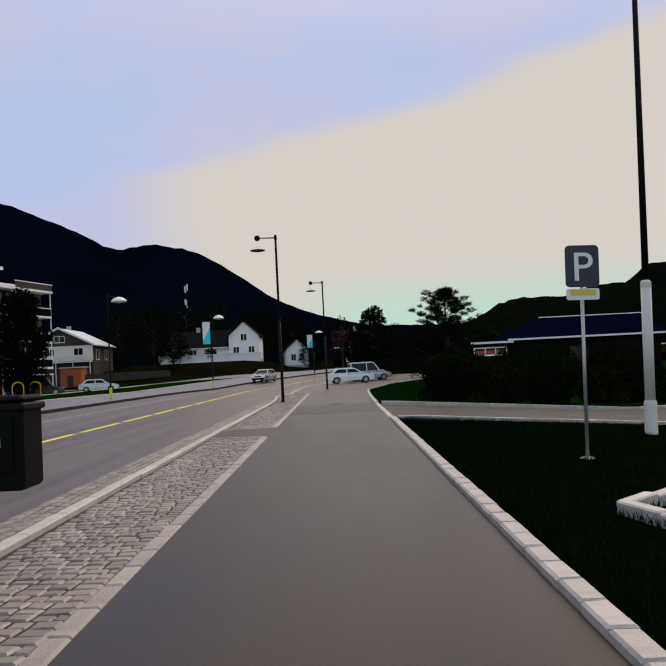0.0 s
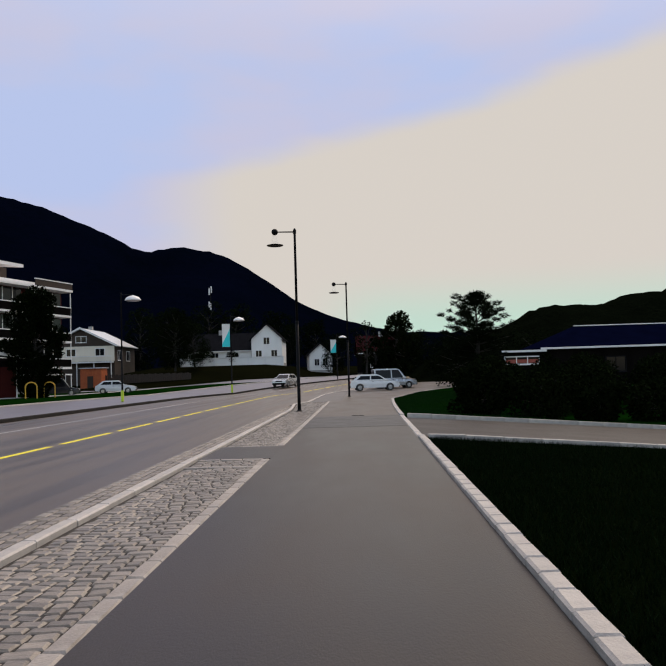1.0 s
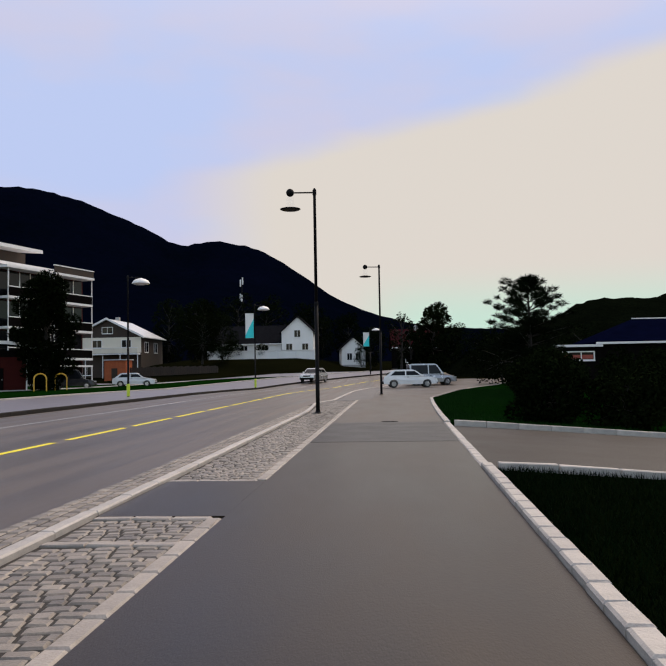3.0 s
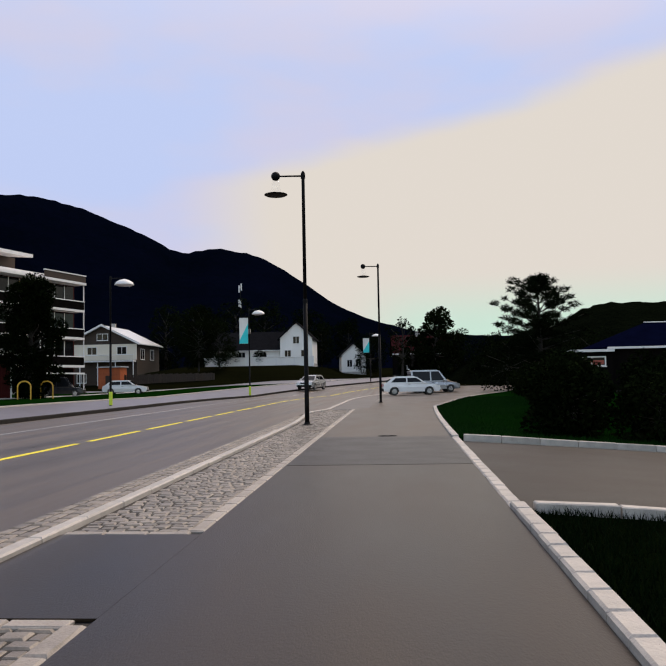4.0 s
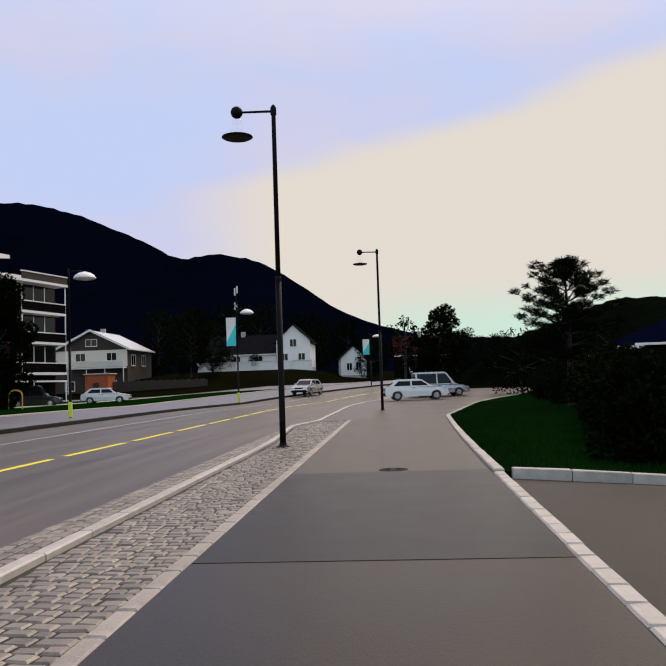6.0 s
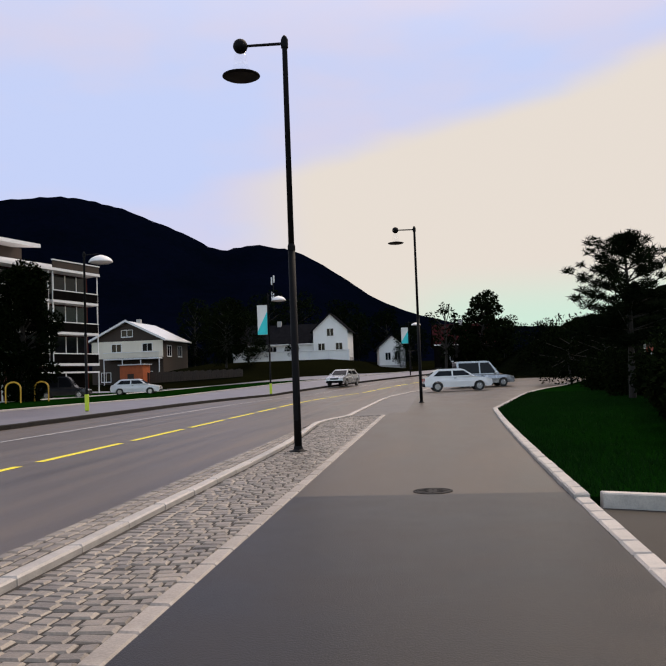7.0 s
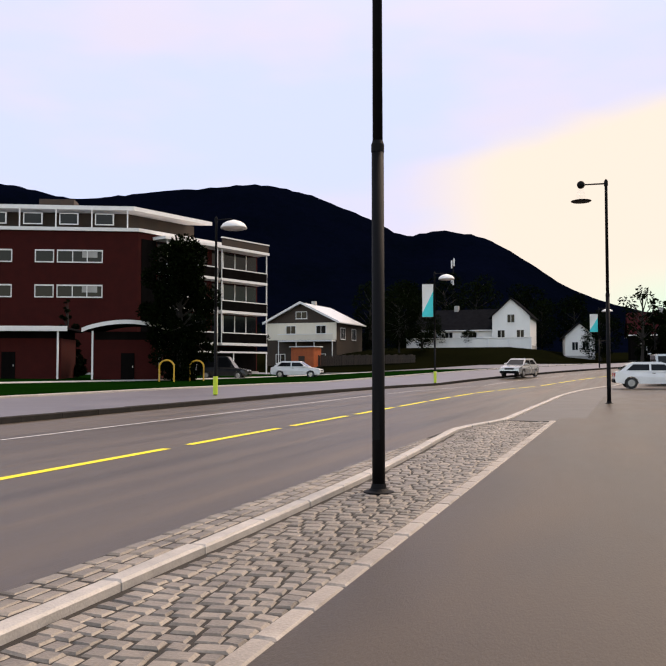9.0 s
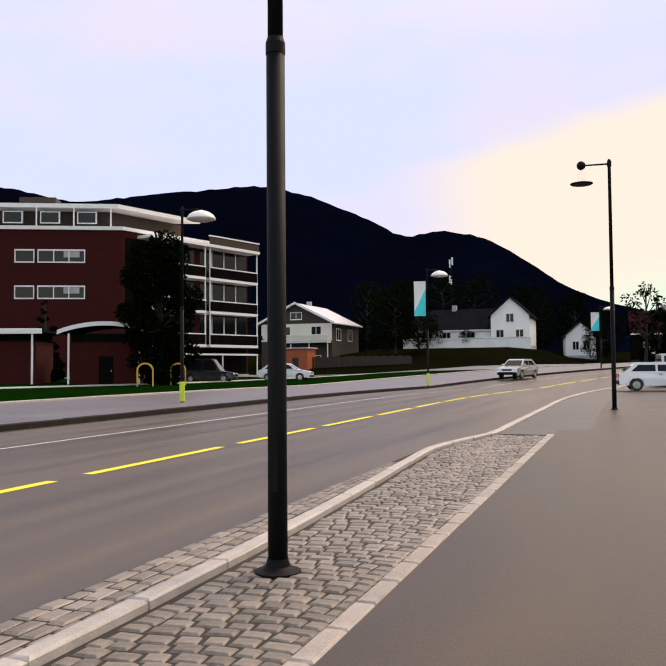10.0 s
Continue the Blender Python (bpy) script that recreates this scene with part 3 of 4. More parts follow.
# ---- plants ----
def leaf_cloud(name, centres, radii, count, size, material, parent, seed, flat=1.0, droop=0.0, thin=0.45):
    """Many small leaf quads scattered in and on a set of clumps."""
    rng = np.random.default_rng(seed)
    cs, rs = np.array(centres, float), np.array(radii, float)
    pick = rng.choice(len(cs), count, p=(rs ** 2) / (rs ** 2).sum())
    d = rng.normal(size=(count, 3))
    d /= np.linalg.norm(d, axis=1)[:, None]
    rad = rs[pick] * (0.45 + 0.65 * rng.random(count) ** 0.6)
    off = d * rad[:, None]
    off[:, 2] *= flat
    p = cs[pick] + off
    u = rng.normal(size=(count, 3)) * 0.8 + d
    u[:, 2] *= flat
    u[:, 2] -= droop
    u /= np.linalg.norm(u, axis=1)[:, None]
    w = np.cross(u, rng.normal(size=(count, 3)))
    w /= np.linalg.norm(w, axis=1)[:, None]
    s = size * (0.6 + 0.8 * rng.random(count))[:, None]
    verts = np.stack([p - u * s, p + w * s * thin, p + u * s, p - w * s * thin], 1).reshape(-1, 3)
    faces = np.arange(count * 4).reshape(-1, 4)
    return mesh_of(name, verts.tolist(), faces.tolist(), material, parent)


def tree(x, y, h, r, label, material=LEAF, seed=1, count=2600, size=0.16, low=0.28, flat=0.8, clumps=22, kind="round", name="tree"):
    rng = random.Random(seed)
    z0 = height(x, y) - 0.06
    t = anchor(name, Matrix.Translation((x, y, z0)), label, "tree" if name != "shrub" else "shrub")
    wood = bmesh.new()
    top = Vector((rng.uniform(-0.1, 0.1) * r, rng.uniform(-0.1, 0.1) * r, h * 0.82))
    mid = Vector((rng.uniform(-0.1, 0.1) * r, rng.uniform(-0.1, 0.1) * r, h * 0.4))
    rod(wood, (0, 0, -0.1), mid, 0.035 * h * 0.6, 0.026 * h * 0.6, 9)
    rod(wood, mid, top, 0.026 * h * 0.6, 0.006 * h, 8)
    centres, radii = [], []
    for i in range(clumps):
        f = (i + 0.5) / clumps
        a = i * 2.4 + rng.uniform(-0.5, 0.5)
        if kind == "cone":
            reach = r * (1 - f) ** 0.8 * rng.uniform(0.55, 0.95)
        else:
            reach = r * math.sqrt(max(0.05, 1 - (2 * f - 1) ** 2)) * rng.uniform(0.35, 0.85)
        z = h * (low + (0.95 - low) * f)
        c = Vector((reach * math.cos(a), reach * math.sin(a), z + rng.uniform(-0.04, 0.04) * h))
        centres.append(c)
        radii.append(r * rng.uniform(0.22, 0.40) * {"round": 1.0, "cone": 0.8 * (1.15 - f)}[kind])
        foot = mid.lerp(top, max(0.0, min(1.0, (z - 0.15 * h - mid.z) / (top.z - mid.z))))
        rod(wood, foot, c, 0.008 * h, 0.003 * h, 5)
    part("trunk", wood, BARK, t)
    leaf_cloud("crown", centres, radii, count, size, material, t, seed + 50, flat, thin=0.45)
    return t


def pine(x, y, h, r, label, seed):
    """A pine with tiers of branches, each carrying flat sprays of needles with gaps between the tiers."""
    rng = random.Random(seed)
    t = anchor("pine_tree", Matrix.Translation((x, y, height(x, y) - 0.06)), label, "tree")
    wood = bmesh.new()
    rod(wood, (0, 0, -0.1), (0.08, 0.05, h * 0.5), 0.15, 0.10, 10)
    rod(wood, (0.08, 0.05, h * 0.5), (0.0, 0.0, h * 0.97), 0.10, 0.02, 8)
    centres, radii = [], []
    tiers = 9
    for i in range(tiers):
        f = i / (tiers - 1)
        z = h * (0.34 + 0.58 * f)
        reach = r * (1.0 - 0.72 * f ** 1.5) * (0.8 if i == 0 else 1.0)
        n = 6 if f < 0.7 else 4
        for k in range(n):
            a = 2.4 * i + 2 * math.pi * k / n + rng.uniform(-0.35, 0.35)
            l = reach * rng.uniform(0.42, 1.22)
            lift = (0.16 + 0.45 * f) * l + rng.uniform(-0.12, 0.2)
            tip = Vector((l * math.cos(a), l * math.sin(a), z + lift))
            rod(wood, (0.04, 0.02, z), tip, 0.035, 0.010, 5)
            for q in (0.45, 0.72, 1.0):
                side = rng.uniform(-0.22, 0.22)
                centres.append((q * tip.x - side * math.sin(a), q * tip.y + side * math.cos(a), z + q * lift + 0.05))
                radii.append(r * rng.uniform(0.08, 0.16) * (1.3 - 0.5 * q))
    centres.append((0, 0, h * 0.97))
    radii.append(0.28)
    part("trunk", wood, BARK, t)
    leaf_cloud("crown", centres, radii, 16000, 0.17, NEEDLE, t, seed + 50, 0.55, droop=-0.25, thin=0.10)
    return t


# ---- houses ----
def window(parent, O, ux, x, z, w, h, frame_mat=WHITE_TRIM, mull=1, sill=True):
    """A framed window set on the face through O along ux, whose outside lies to the right of ux."""
    n = Vector((ux[1], -ux[0], 0))
    U = Vector((ux[0], ux[1], 0))

    def fb(bm, x0, x1, d0, d1, z0, z1):
        return facade_box(bm, O, U, n, x0, x1, d0, d1, z0, z1)

    fr = bmesh.new()
    t = 0.09
    fb(fr, x - t, x, -0.02, 0.06, z - t, z + h + t)
    fb(fr, x + w, x + w + t, -0.02, 0.06, z - t, z + h + t)
    fb(fr, x, x + w, -0.02, 0.06, z + h, z + h + t)
    fb(fr, x, x + w, -0.02, 0.06, z - t, z)
    for k in range(mull):
        xm = x + w * (k + 1) / (mull + 1)
        fb(fr, xm - 0.035, xm + 0.035, -0.02, 0.05, z, z + h)
    win = part("window", fr, frame_mat, parent, "white-framed window")
    for k in range(mull + 1):
        a, b = x + w * k / (mull + 1), x + w * (k + 1) / (mull + 1)
        part("pane", fb(bmesh.new(), a + 0.03, b - 0.03, 0.006, 0.02, z, z + h), DARK_GLASS, win)
    if sill:
        part("sill", fb(bmesh.new(), x - 0.12, x + w + 0.12, 0.0, 0.12, z - t - 0.05, z - t), frame_mat, win)
    return win


def facade_box(bm, O, U, n, x0, x1, d0, d1, z0, z1):
    O = Vector(O)
    c = [O + U * x + n * d + Vector((0, 0, z)) for z in (z0, z1) for x, d in ((x0, d0), (x1, d0), (x1, d1), (x0, d1))]
    v = [bm.verts.new(p) for p in c]
    for f in ((3, 2, 1, 0), (4, 5, 6, 7), (0, 1, 5, 4), (1, 2, 6, 5), (2, 3, 7, 6), (3, 0, 4, 7)):
        bm.faces.new([v[i] for i in f])
    bmesh.ops.recalc_face_normals(bm, faces=bm.faces)
    return bm


def gable_house(name, x, y, z, turn, w, d, eave, ridge, wall_mat, roof_mat, label, along=True, windows=(), overhang=0.45, chimney=True, trim=WHITE_TRIM, base=0.5, hip=0.0):
    """A wooden house; its front lies along its own x. along: the ridge runs along x. hip: how far the ridge end is drawn in."""
    h = anchor(name, pose(x, y, z, 0, 0, turn), label, "house")
    if along:
        pts = [(0, 0), (d, 0), (d, eave), (d / 2, ridge - 0.12), (0, eave)]
        wl_ = prism(pts, 0, w)
        bmesh.ops.transform(wl_, matrix=Matrix(((0, 1, 0, 0), (1, 0, 0, 0), (0, 0, 1, 0), (0, 0, 0, 1))), verts=wl_.verts)
        for v in wl_.verts:
            if hip and v.co.z > eave + 0.1 and v.co.x < w / 2:
                v.co.x += hip
        bmesh.ops.recalc_face_normals(wl_, faces=wl_.faces)
    else:
        wl_ = prism([(0, 0), (w, 0), (w, eave), (w / 2, ridge - 0.12), (0, eave)], 0, d)
    part("wall", wl_, wall_mat, h)
    o = overhang
    span = d if along else w
    slope = (ridge - eave) / (span / 2)
    for sgn in (0, 1):
        a, b = -o, span / 2
        za = eave - o * slope
        t = 0.16
        pts = [(a, za), (b, ridge), (b, ridge + t), (a, za + t)]
        if sgn:
            pts = [(span - p, q) for p, q in pts]
        rf = prism(pts, -o, (w if along else d) + o)
        if along:
            bmesh.ops.transform(rf, matrix=Matrix(((0, 1, 0, 0), (1, 0, 0, 0), (0, 0, 1, 0), (0, 0, 0, 1))), verts=rf.verts)
            for v in rf.verts:
                if hip and v.co.z > ridge - 0.01 and v.co.x < w / 2:
                    v.co.x += hip
            bmesh.ops.recalc_face_normals(rf, faces=rf.faces)
        r = part("roof", rf, roof_mat, h)
        if along:
            yy = -o - 0.06 if not sgn else span + o
            part("gutter", one_box(-o, yy, za - 0.02, w + o, yy + 0.06, za + 0.14, bevel=0.015), trim, r, "white gutter")
    if hip:
        zb = eave - o * slope
        hp = bmesh.new()
        lo = [hp.verts.new(p) for p in ((-o - 0.003, -o, zb), (-o - 0.003, d + o, zb), (hip - o - 0.003, d / 2, ridge))]
        hi = [hp.verts.new(v.co + Vector((0, 0, 0.16))) for v in lo]
        for i in range(3):
            hp.faces.new((lo[i], lo[(i + 1) % 3], hi[(i + 1) % 3], hi[i]))
        hp.faces.new(lo[::-1])
        hp.faces.new(hi)
        bmesh.ops.recalc_face_normals(hp, faces=hp.faces)
        part("roof", hp, roof_mat, h)
        part("ridge_cap", one_box(hip - o, d / 2 - 0.14, ridge + 0.15, w + o, d / 2 + 0.14, ridge + 0.24, bevel=0.02), trim, h, "pale ridge cap")
    part("plinth", one_box(-0.04, -0.04, -0.6, w + 0.04, d + 0.04, base * 0.6), DARK_STONE if wall_mat is DARK_WOOD else CONCRETE, h)
    for wx_, wz_, ww, wh in windows:
        window(h, (0, 0, 0), (1, 0), wx_, wz_, ww, wh, trim)
    if chimney:
        part("chimney", one_box(w * 0.45, d * 0.45, ridge - 0.6, w * 0.45 + 0.7, d * 0.45 + 0.7, ridge + 0.8, bevel=0.02), CONCRETE, h)
    return h


# the house with the navy roof beyond the entrance
hz = height(18, 37) - 0.1
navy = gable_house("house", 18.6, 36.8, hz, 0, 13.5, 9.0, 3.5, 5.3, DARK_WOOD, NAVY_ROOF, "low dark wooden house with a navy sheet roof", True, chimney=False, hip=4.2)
for x in (5.2, 9.3):
    window(navy, (0, 0, 0), (1, 0), x, 1.3, 1.6, 1.2, DARK_ROOF)
bay = anchor("garden_room", pose(15.0, 36.2, hz), "low lean-to garden room with a reddish window", "garden room")
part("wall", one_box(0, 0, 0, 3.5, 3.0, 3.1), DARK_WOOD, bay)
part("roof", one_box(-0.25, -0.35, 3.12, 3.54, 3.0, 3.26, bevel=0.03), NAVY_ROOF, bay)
part("fascia", one_box(-0.27, -0.40, 3.10, 3.54, -0.353, 3.28, bevel=0.01), WHITE_TRIM, bay)
window(bay, (0, 0, 0), (1, 0), 0.10, 2.15, 2.8, 0.55, WHITE_TRIM, 2, True)
part("curtain", one_box(0.15, -0.034, 2.20, 2.85, -0.022, 2.50), RED_TRIM, bay, "reddish curtain")

# the white gabled house and its long wing on the bank
bz = 4.1
gable_house("house", -17.1, 117, bz, 0, 5.7, 9.0, 4.8, 7.5, WHITE_WOOD, DARK_ROOF, "white wooden house with a steep gable", False, ((2.3, 3.8, 1.1, 1.2), (0.8, 1.3, 1.1, 1.3), (3.7, 1.3, 1.1, 1.3)), chimney=False)
gable_house("house", -29.4, 118.5, bz, 0, 12.0, 7.5, 3.0, 6.1, WHITE_WOOD, DARK_ROOF, "long low white wooden house under a dark roof", True, ((1.2, 1.3, 1.2, 1.1), (4.6, 1.3, 1.2, 1.1), (8.4, 1.3, 1.2, 1.1)))
terrace = anchor("terrace_wall", pose(-29.8, 113.4, 4.1), "low white rendered terrace wall before the white houses", "garden wall")
part("wall", one_box(0, 0, -0.6, 19.0, 0.3, 1.3, bevel=0.02), WHITE_WOOD, terrace)
part("coping", one_box(-0.06, -0.12, 1.303, 19.06, 0.36, 1.4, bevel=0.02), WHITE_TRIM, terrace)
for k in range(7):
    part("pier", one_box(3.1 * k, -0.09, -0.6, 3.1 * k + 0.3, -0.003, 1.3, bevel=0.015), WHITE_TRIM, terrace)
# the cream house with the pale roof
cz = height(-42, 100) - 0.1
cream = gable_house("house", -57.1, 121, cz, 0, 12.0, 13.0, 7.6, 10.6, BROWN_WOOD, PALE_ROOF, "brown house with a cream upper front under a pale gable roof", False, ((1.6, 1.0, 1.5, 1.4), (8.6, 1.0, 1.5, 1.4)), 0.6)
cream.scale = (1.08, 1.08, 1.08)
part("upper_cladding", one_box(0.0, -0.09, 4.7, 12.0, -0.003, 7.45, bevel=0.01), CREAM_WOOD, cream, "cream boarded upper storey")
balcony = part("balcony", one_box(2.6, -1.7, 4.4, 11.9, -0.093, 4.62, bevel=0.02), WHITE_TRIM, cream, "white balcony with a cream front")
part("balcony_front", one_box(2.6, -1.70, 4.66, 11.9, -1.62, 5.5, bevel=0.01), CREAM_WOOD, balcony)
part("balcony_rail", one_box(2.55, -1.74, 5.52, 11.95, -1.58, 5.62, bevel=0.01), WHITE_TRIM, balcony)
for k in range(4):
    part("balcony_post", one_box(2.6 + 3.06 * k, -1.6, -0.2, 2.72 + 3.06 * k, -1.48, 4.4), WHITE_TRIM, balcony)
for x in (3.4, 8.6):
    window(cream, (0, -0.09, 0), (1, 0), x, 5.75, 1.6, 1.2)
window(cream, (0, 0, 0), (1, 0), 5.1, 8.2, 1.8, 1.0)
for sg in (-1, 1):
    pts = [(6 + sg * 6.62, 7.24), (6, 10.55), (6, 10.92), (6 + sg * 6.62, 7.61)]
    part("bargeboard", prism(pts, -0.70, -0.603), WHITE_TRIM, cream, "white bargeboard")
for y in (2.0, 7.5):
    window(cream, (12.0, 0, 0), (0, 1), y, 4.9, 2.0, 1.7)
shed = anchor("orange_shed", pose(-43.4, 99.5, cz, 0, 0, -4), "orange boarded shed before the cream house", "shed")
part("wall", one_box(0, 0, 0, 3.6, 2.6, 3.3), ORANGE, shed)
part("roof", one_box(-0.2, -0.3, 3.3, 3.8, 2.9, 3.46, bevel=0.02), PALE_ROOF, shed)
part("door", one_box(1.2, -0.05, 0.02, 2.2, -0.003, 2.05, bevel=0.01), BROWN_WOOD, shed)
for k in range(13):
    part("batten", one_box(0.05 + 0.28 * k, -0.02, 0.02, 0.09 + 0.28 * k, -0.001, 3.28), ORANGE, shed)
fence = anchor("board_fence", pose(-39.4, 100.0, cz), "brown board fence before the cream house", "fence")
for k in range(40):
    part("board", one_box(0.36 * k, -0.02, -0.3, 0.36 * k + 0.32, 0.02, 2.1 + 0.06 * ((k * 7) % 3)), BROWN_WOOD, fence)
for k in range(8):
    part("post", one_box(1.9 * k, 0.021, -0.4, 1.9 * k + 0.1, 0.12, 2.2), BROWN_WOOD, fence)
part("rail", one_box(0, 0.021, 1.6, 14.4, 0.06, 1.72), BROWN_WOOD, fence)
# the house with the dark red roof up the road
RED_ROOF = surface("dark_red_roof_tiles", (0.012, 0.0010, 0.003), (0.030, 0.0028, 0.006), 1.5, 0.95, 0.5, 10, bump_size=0.03, spec=0.03)
gable_house("house", 3.0, 104, height(5, 104) - 0.1, 3, 8.0, 8.0, 3.8, 6.6, DARK_WOOD, RED_ROOF, "dark house with a dark red tiled roof", True, ((1.2, 1.2, 1.3, 1.2), (5.8, 1.2, 1.3, 1.2)))
gable_house("house", -6.6, 122, height(-6, 122) - 0.1, 8, 4.4, 6.0, 3.4, 5.4, WHITE_WOOD, DARK_ROOF, "small white house half hidden by trees", False, ((1.0, 1.2, 0.9, 1.2), (2.6, 1.2, 0.9, 1.2)), chimney=False)

# ---- apartment house ----
K = 1.17
AC = Vector((-43.1, 60.0, 0))
AU1, AU2 = Vector((0.276, 0.961, 0)).normalized(), Vector((-0.90, -0.44, 0)).normalized()
AN1, AN2 = Vector((AU1.y, -AU1.x, 0)), Vector((-AU2.y, AU2.x, 0))
ag = height(-38, 50)
apt = anchor("apartment_house", Matrix.Identity(4), "dark red brick apartment house with white balconies", "apartment house")
L1, L2 = 15.2 * K, 26.0 * K


def face1(bm, x0, x1, d0, d1, z0, z1):
    return facade_box(bm, AC, AU1, AN1, x0 * K, x1 * K, d0, d1, z0 * K - 0.23, z1 * K - 0.23)


def face2(bm, x0, x1, d0, d1, z0, z1):
    return facade_box(bm, AC, AU2, AN2, x0 * K, x1 * K, d0, d1, z0 * K - 0.23, z1 * K - 0.23)


def footprint(inset, z0, z1, short=0.0):
    """The block between the two street faces, drawn in by inset."""
    z0, z1 = z0 * K - 0.23, z1 * K - 0.23
    a = AC - AN1 * inset - AN2 * inset + (AU1 + AU2) * inset * 0.3
    pts = [a, a + AU1 * (L1 - inset - short), a + AU1 * (L1 - inset - short) + AU2 * (L2 - inset), a + AU2 * (L2 - inset)]
    bm = bmesh.new()
    lo = [bm.verts.new((p.x, p.y, z0)) for p in pts]
    hi = [bm.verts.new((p.x, p.y, z1)) for p in pts]
    for i in range(4):
        bm.faces.new((lo[i], lo[(i + 1) % 4], hi[(i + 1) % 4], hi[i]))
    bm.faces.new(lo[::-1])
    bm.faces.new(hi)
    bmesh.ops.recalc_face_normals(bm, faces=bm.faces)
    return bm


part("brick_block", footprint(0.0, ag - 1, 12.7), BRICK_RED, apt, "dark red brick walls")
part("parapet", footprint(-0.12, 12.704, 13.0), WHITE_TRIM, apt, "white parapet edge")
part("penthouse", footprint(1.8, 13.004, 14.75, 6.6), BROWN_WOOD, apt, "set-back top storey in brown boards")
part("roof", footprint(0.7, 14.754, 15.1, 6.0), WHITE_TRIM, apt, "thin white roof slab")
for k in range(8):
    part("roof_post", face2(bmesh.new(), 1.0 + 3.0 * k, 1.1 + 3.0 * k, -1.2, -1.1, 13.0, 14.75), WHITE_TRIM, apt)
part("lift_house", face2(bmesh.new(), 6.0, 9.0, -6.0, -3.6, 15.104, 16.0), BROWN_WOOD, apt, "brown boarded lift house")
for k in range(7):
    wn2 = part("window", face2(bmesh.new(), 2.3 + 3.0 * k, 3.9 + 3.0 * k, -1.97, -1.79, 13.5, 14.5), WHITE_TRIM, apt, "white-framed window")
    part("pane", face2(bmesh.new(), 2.4 + 3.0 * k, 3.8 + 3.0 * k, -1.785, -1.77, 13.58, 14.42), DARK_GLASS, wn2)
for z in (10.1, 7.15):
    for x, w in ((3.0, 3.6), (7.0, 1.4), (10.4, 1.4), (13.6, 3.6), (18.0, 1.6)):
        n2 = face2
        fr = bmesh.new()
        for a0, a1, b0, b1 in ((x, x + w, z + 0.88, z + 1.0), (x, x + w, z - 0.1, z), (x - 0.08, x, z - 0.1, z + 1.0), (x + w, x + w + 0.08, z - 0.1, z + 1.0)):
            n2(fr, a0, a1, 0.003, 0.09, b0, b1)
        for k in range(1, int(w / 1.1)):
            n2(fr, x + w * k / int(w / 1.1) - 0.04, x + w * k / int(w / 1.1) + 0.04, 0.003, 0.07, z, z + 0.88)
        wn_ = part("window", fr, WHITE_TRIM, apt, "white-framed window")
        part("pane", n2(bmesh.new(), x + 0.02, x + w - 0.02, 0.005, 0.03, z + 0.002, z + 0.878), DARK_GLASS, wn_)
        if w > 2:
            part("blind", n2(bmesh.new(), x + w * 0.1, x + w * 0.45, 0.033, 0.045, z + 0.35, z + 0.86), CONCRETE, wn_)
# dark panel between the corner and the first balcony
part("corner_panel", face1(bmesh.new(), 0.35, 1.95, 0.004, 0.06, 3.3, 12.15), DARK_WOOD, apt, "dark panel beside the balconies")
# recessed dark bays and balconies on the long face
for lvl, z in enumerate((3.4, 6.4, 9.4)):
    for x0, x1 in ((2.0, 8.2), (8.7, 15.1)):
        part("bay", face1(bmesh.new(), x0 + 0.1, x1 - 0.1, 0.004, 0.03, z + 0.15, z + 2.7), DARK_GLASS, apt, "dark glazed bay behind the balcony")
        bal = part("balcony", face1(bmesh.new(), x0, x1, 0.0, 1.7, z - 0.18, z + 0.06), WHITE_TRIM, apt, "white balcony slab with a dark rail")
        part("parapet", face1(bmesh.new(), x0 + 0.05, x1 - 0.05, 1.60, 1.66, z + 0.08, z + 0.92), DARK_WOOD, bal, "dark balcony front")
        part("rail", face1(bmesh.new(), x0, x1, 1.55, 1.70, z + 0.94, z + 1.03), WHITE_TRIM, bal)
        for xx in (x0, x1 - 0.1):
            part("post", face1(bmesh.new(), xx, xx + 0.1, 1.55, 1.65, z + 0.06, z + 2.78), WHITE_TRIM, bal)
        for k in range(1, 4):
            xm = x0 + (x1 - x0) * k / 4
            part("mullion", face1(bmesh.new(), xm - 0.05, xm + 0.05, 0.03, 0.08, z + 0.15, z + 2.7), WHITE_TRIM, bal)
part("plinth", face2(bmesh.new(), 0.0, 22.0, 0.003, 0.35, 0.1, 0.75), CONCRETE, apt, "pale concrete plinth")
part("plinth", face1(bmesh.new(), 0.0, 15.1, 0.003, 0.35, 0.1, 0.75), CONCRETE, apt, "pale concrete plinth")
part("roof_screen", face1(bmesh.new(), 8.6, 15.15, 1.72, 1.84, 12.454, 13.15), BROWN_WOOD, apt, "brown boarded screen over the canopy")
part("screen_cap", face1(bmesh.new(), 8.55, 15.2, 1.66, 1.9, 13.153, 13.27), WHITE_TRIM, apt)
# flat dark sheet stands in for the shade under the balconies
part("undercroft_shade", face1(bmesh.new(), 5.5, 15.0, 0.004, 0.06, 0.76, 3.1), DARK_WOOD, apt, "dark sheet painted as shade below the balconies")
part("carport_beam", face1(bmesh.new(), 5.5, 15.1, 1.5, 1.7, 2.5, 2.66), WHITE_TRIM, apt, "white beam before the dark ground floor")
for x in (5.5, 10.3, 15.0):
    part("carport_post", face1(bmesh.new(), x, x + 0.1, 1.55, 1.65, 0.1, 2.497), WHITE_TRIM, apt)
part("top_canopy", face1(bmesh.new(), 1.6, 15.2, 0.0, 1.9, 12.2, 12.45), WHITE_TRIM, apt, "white canopy over the top balconies")

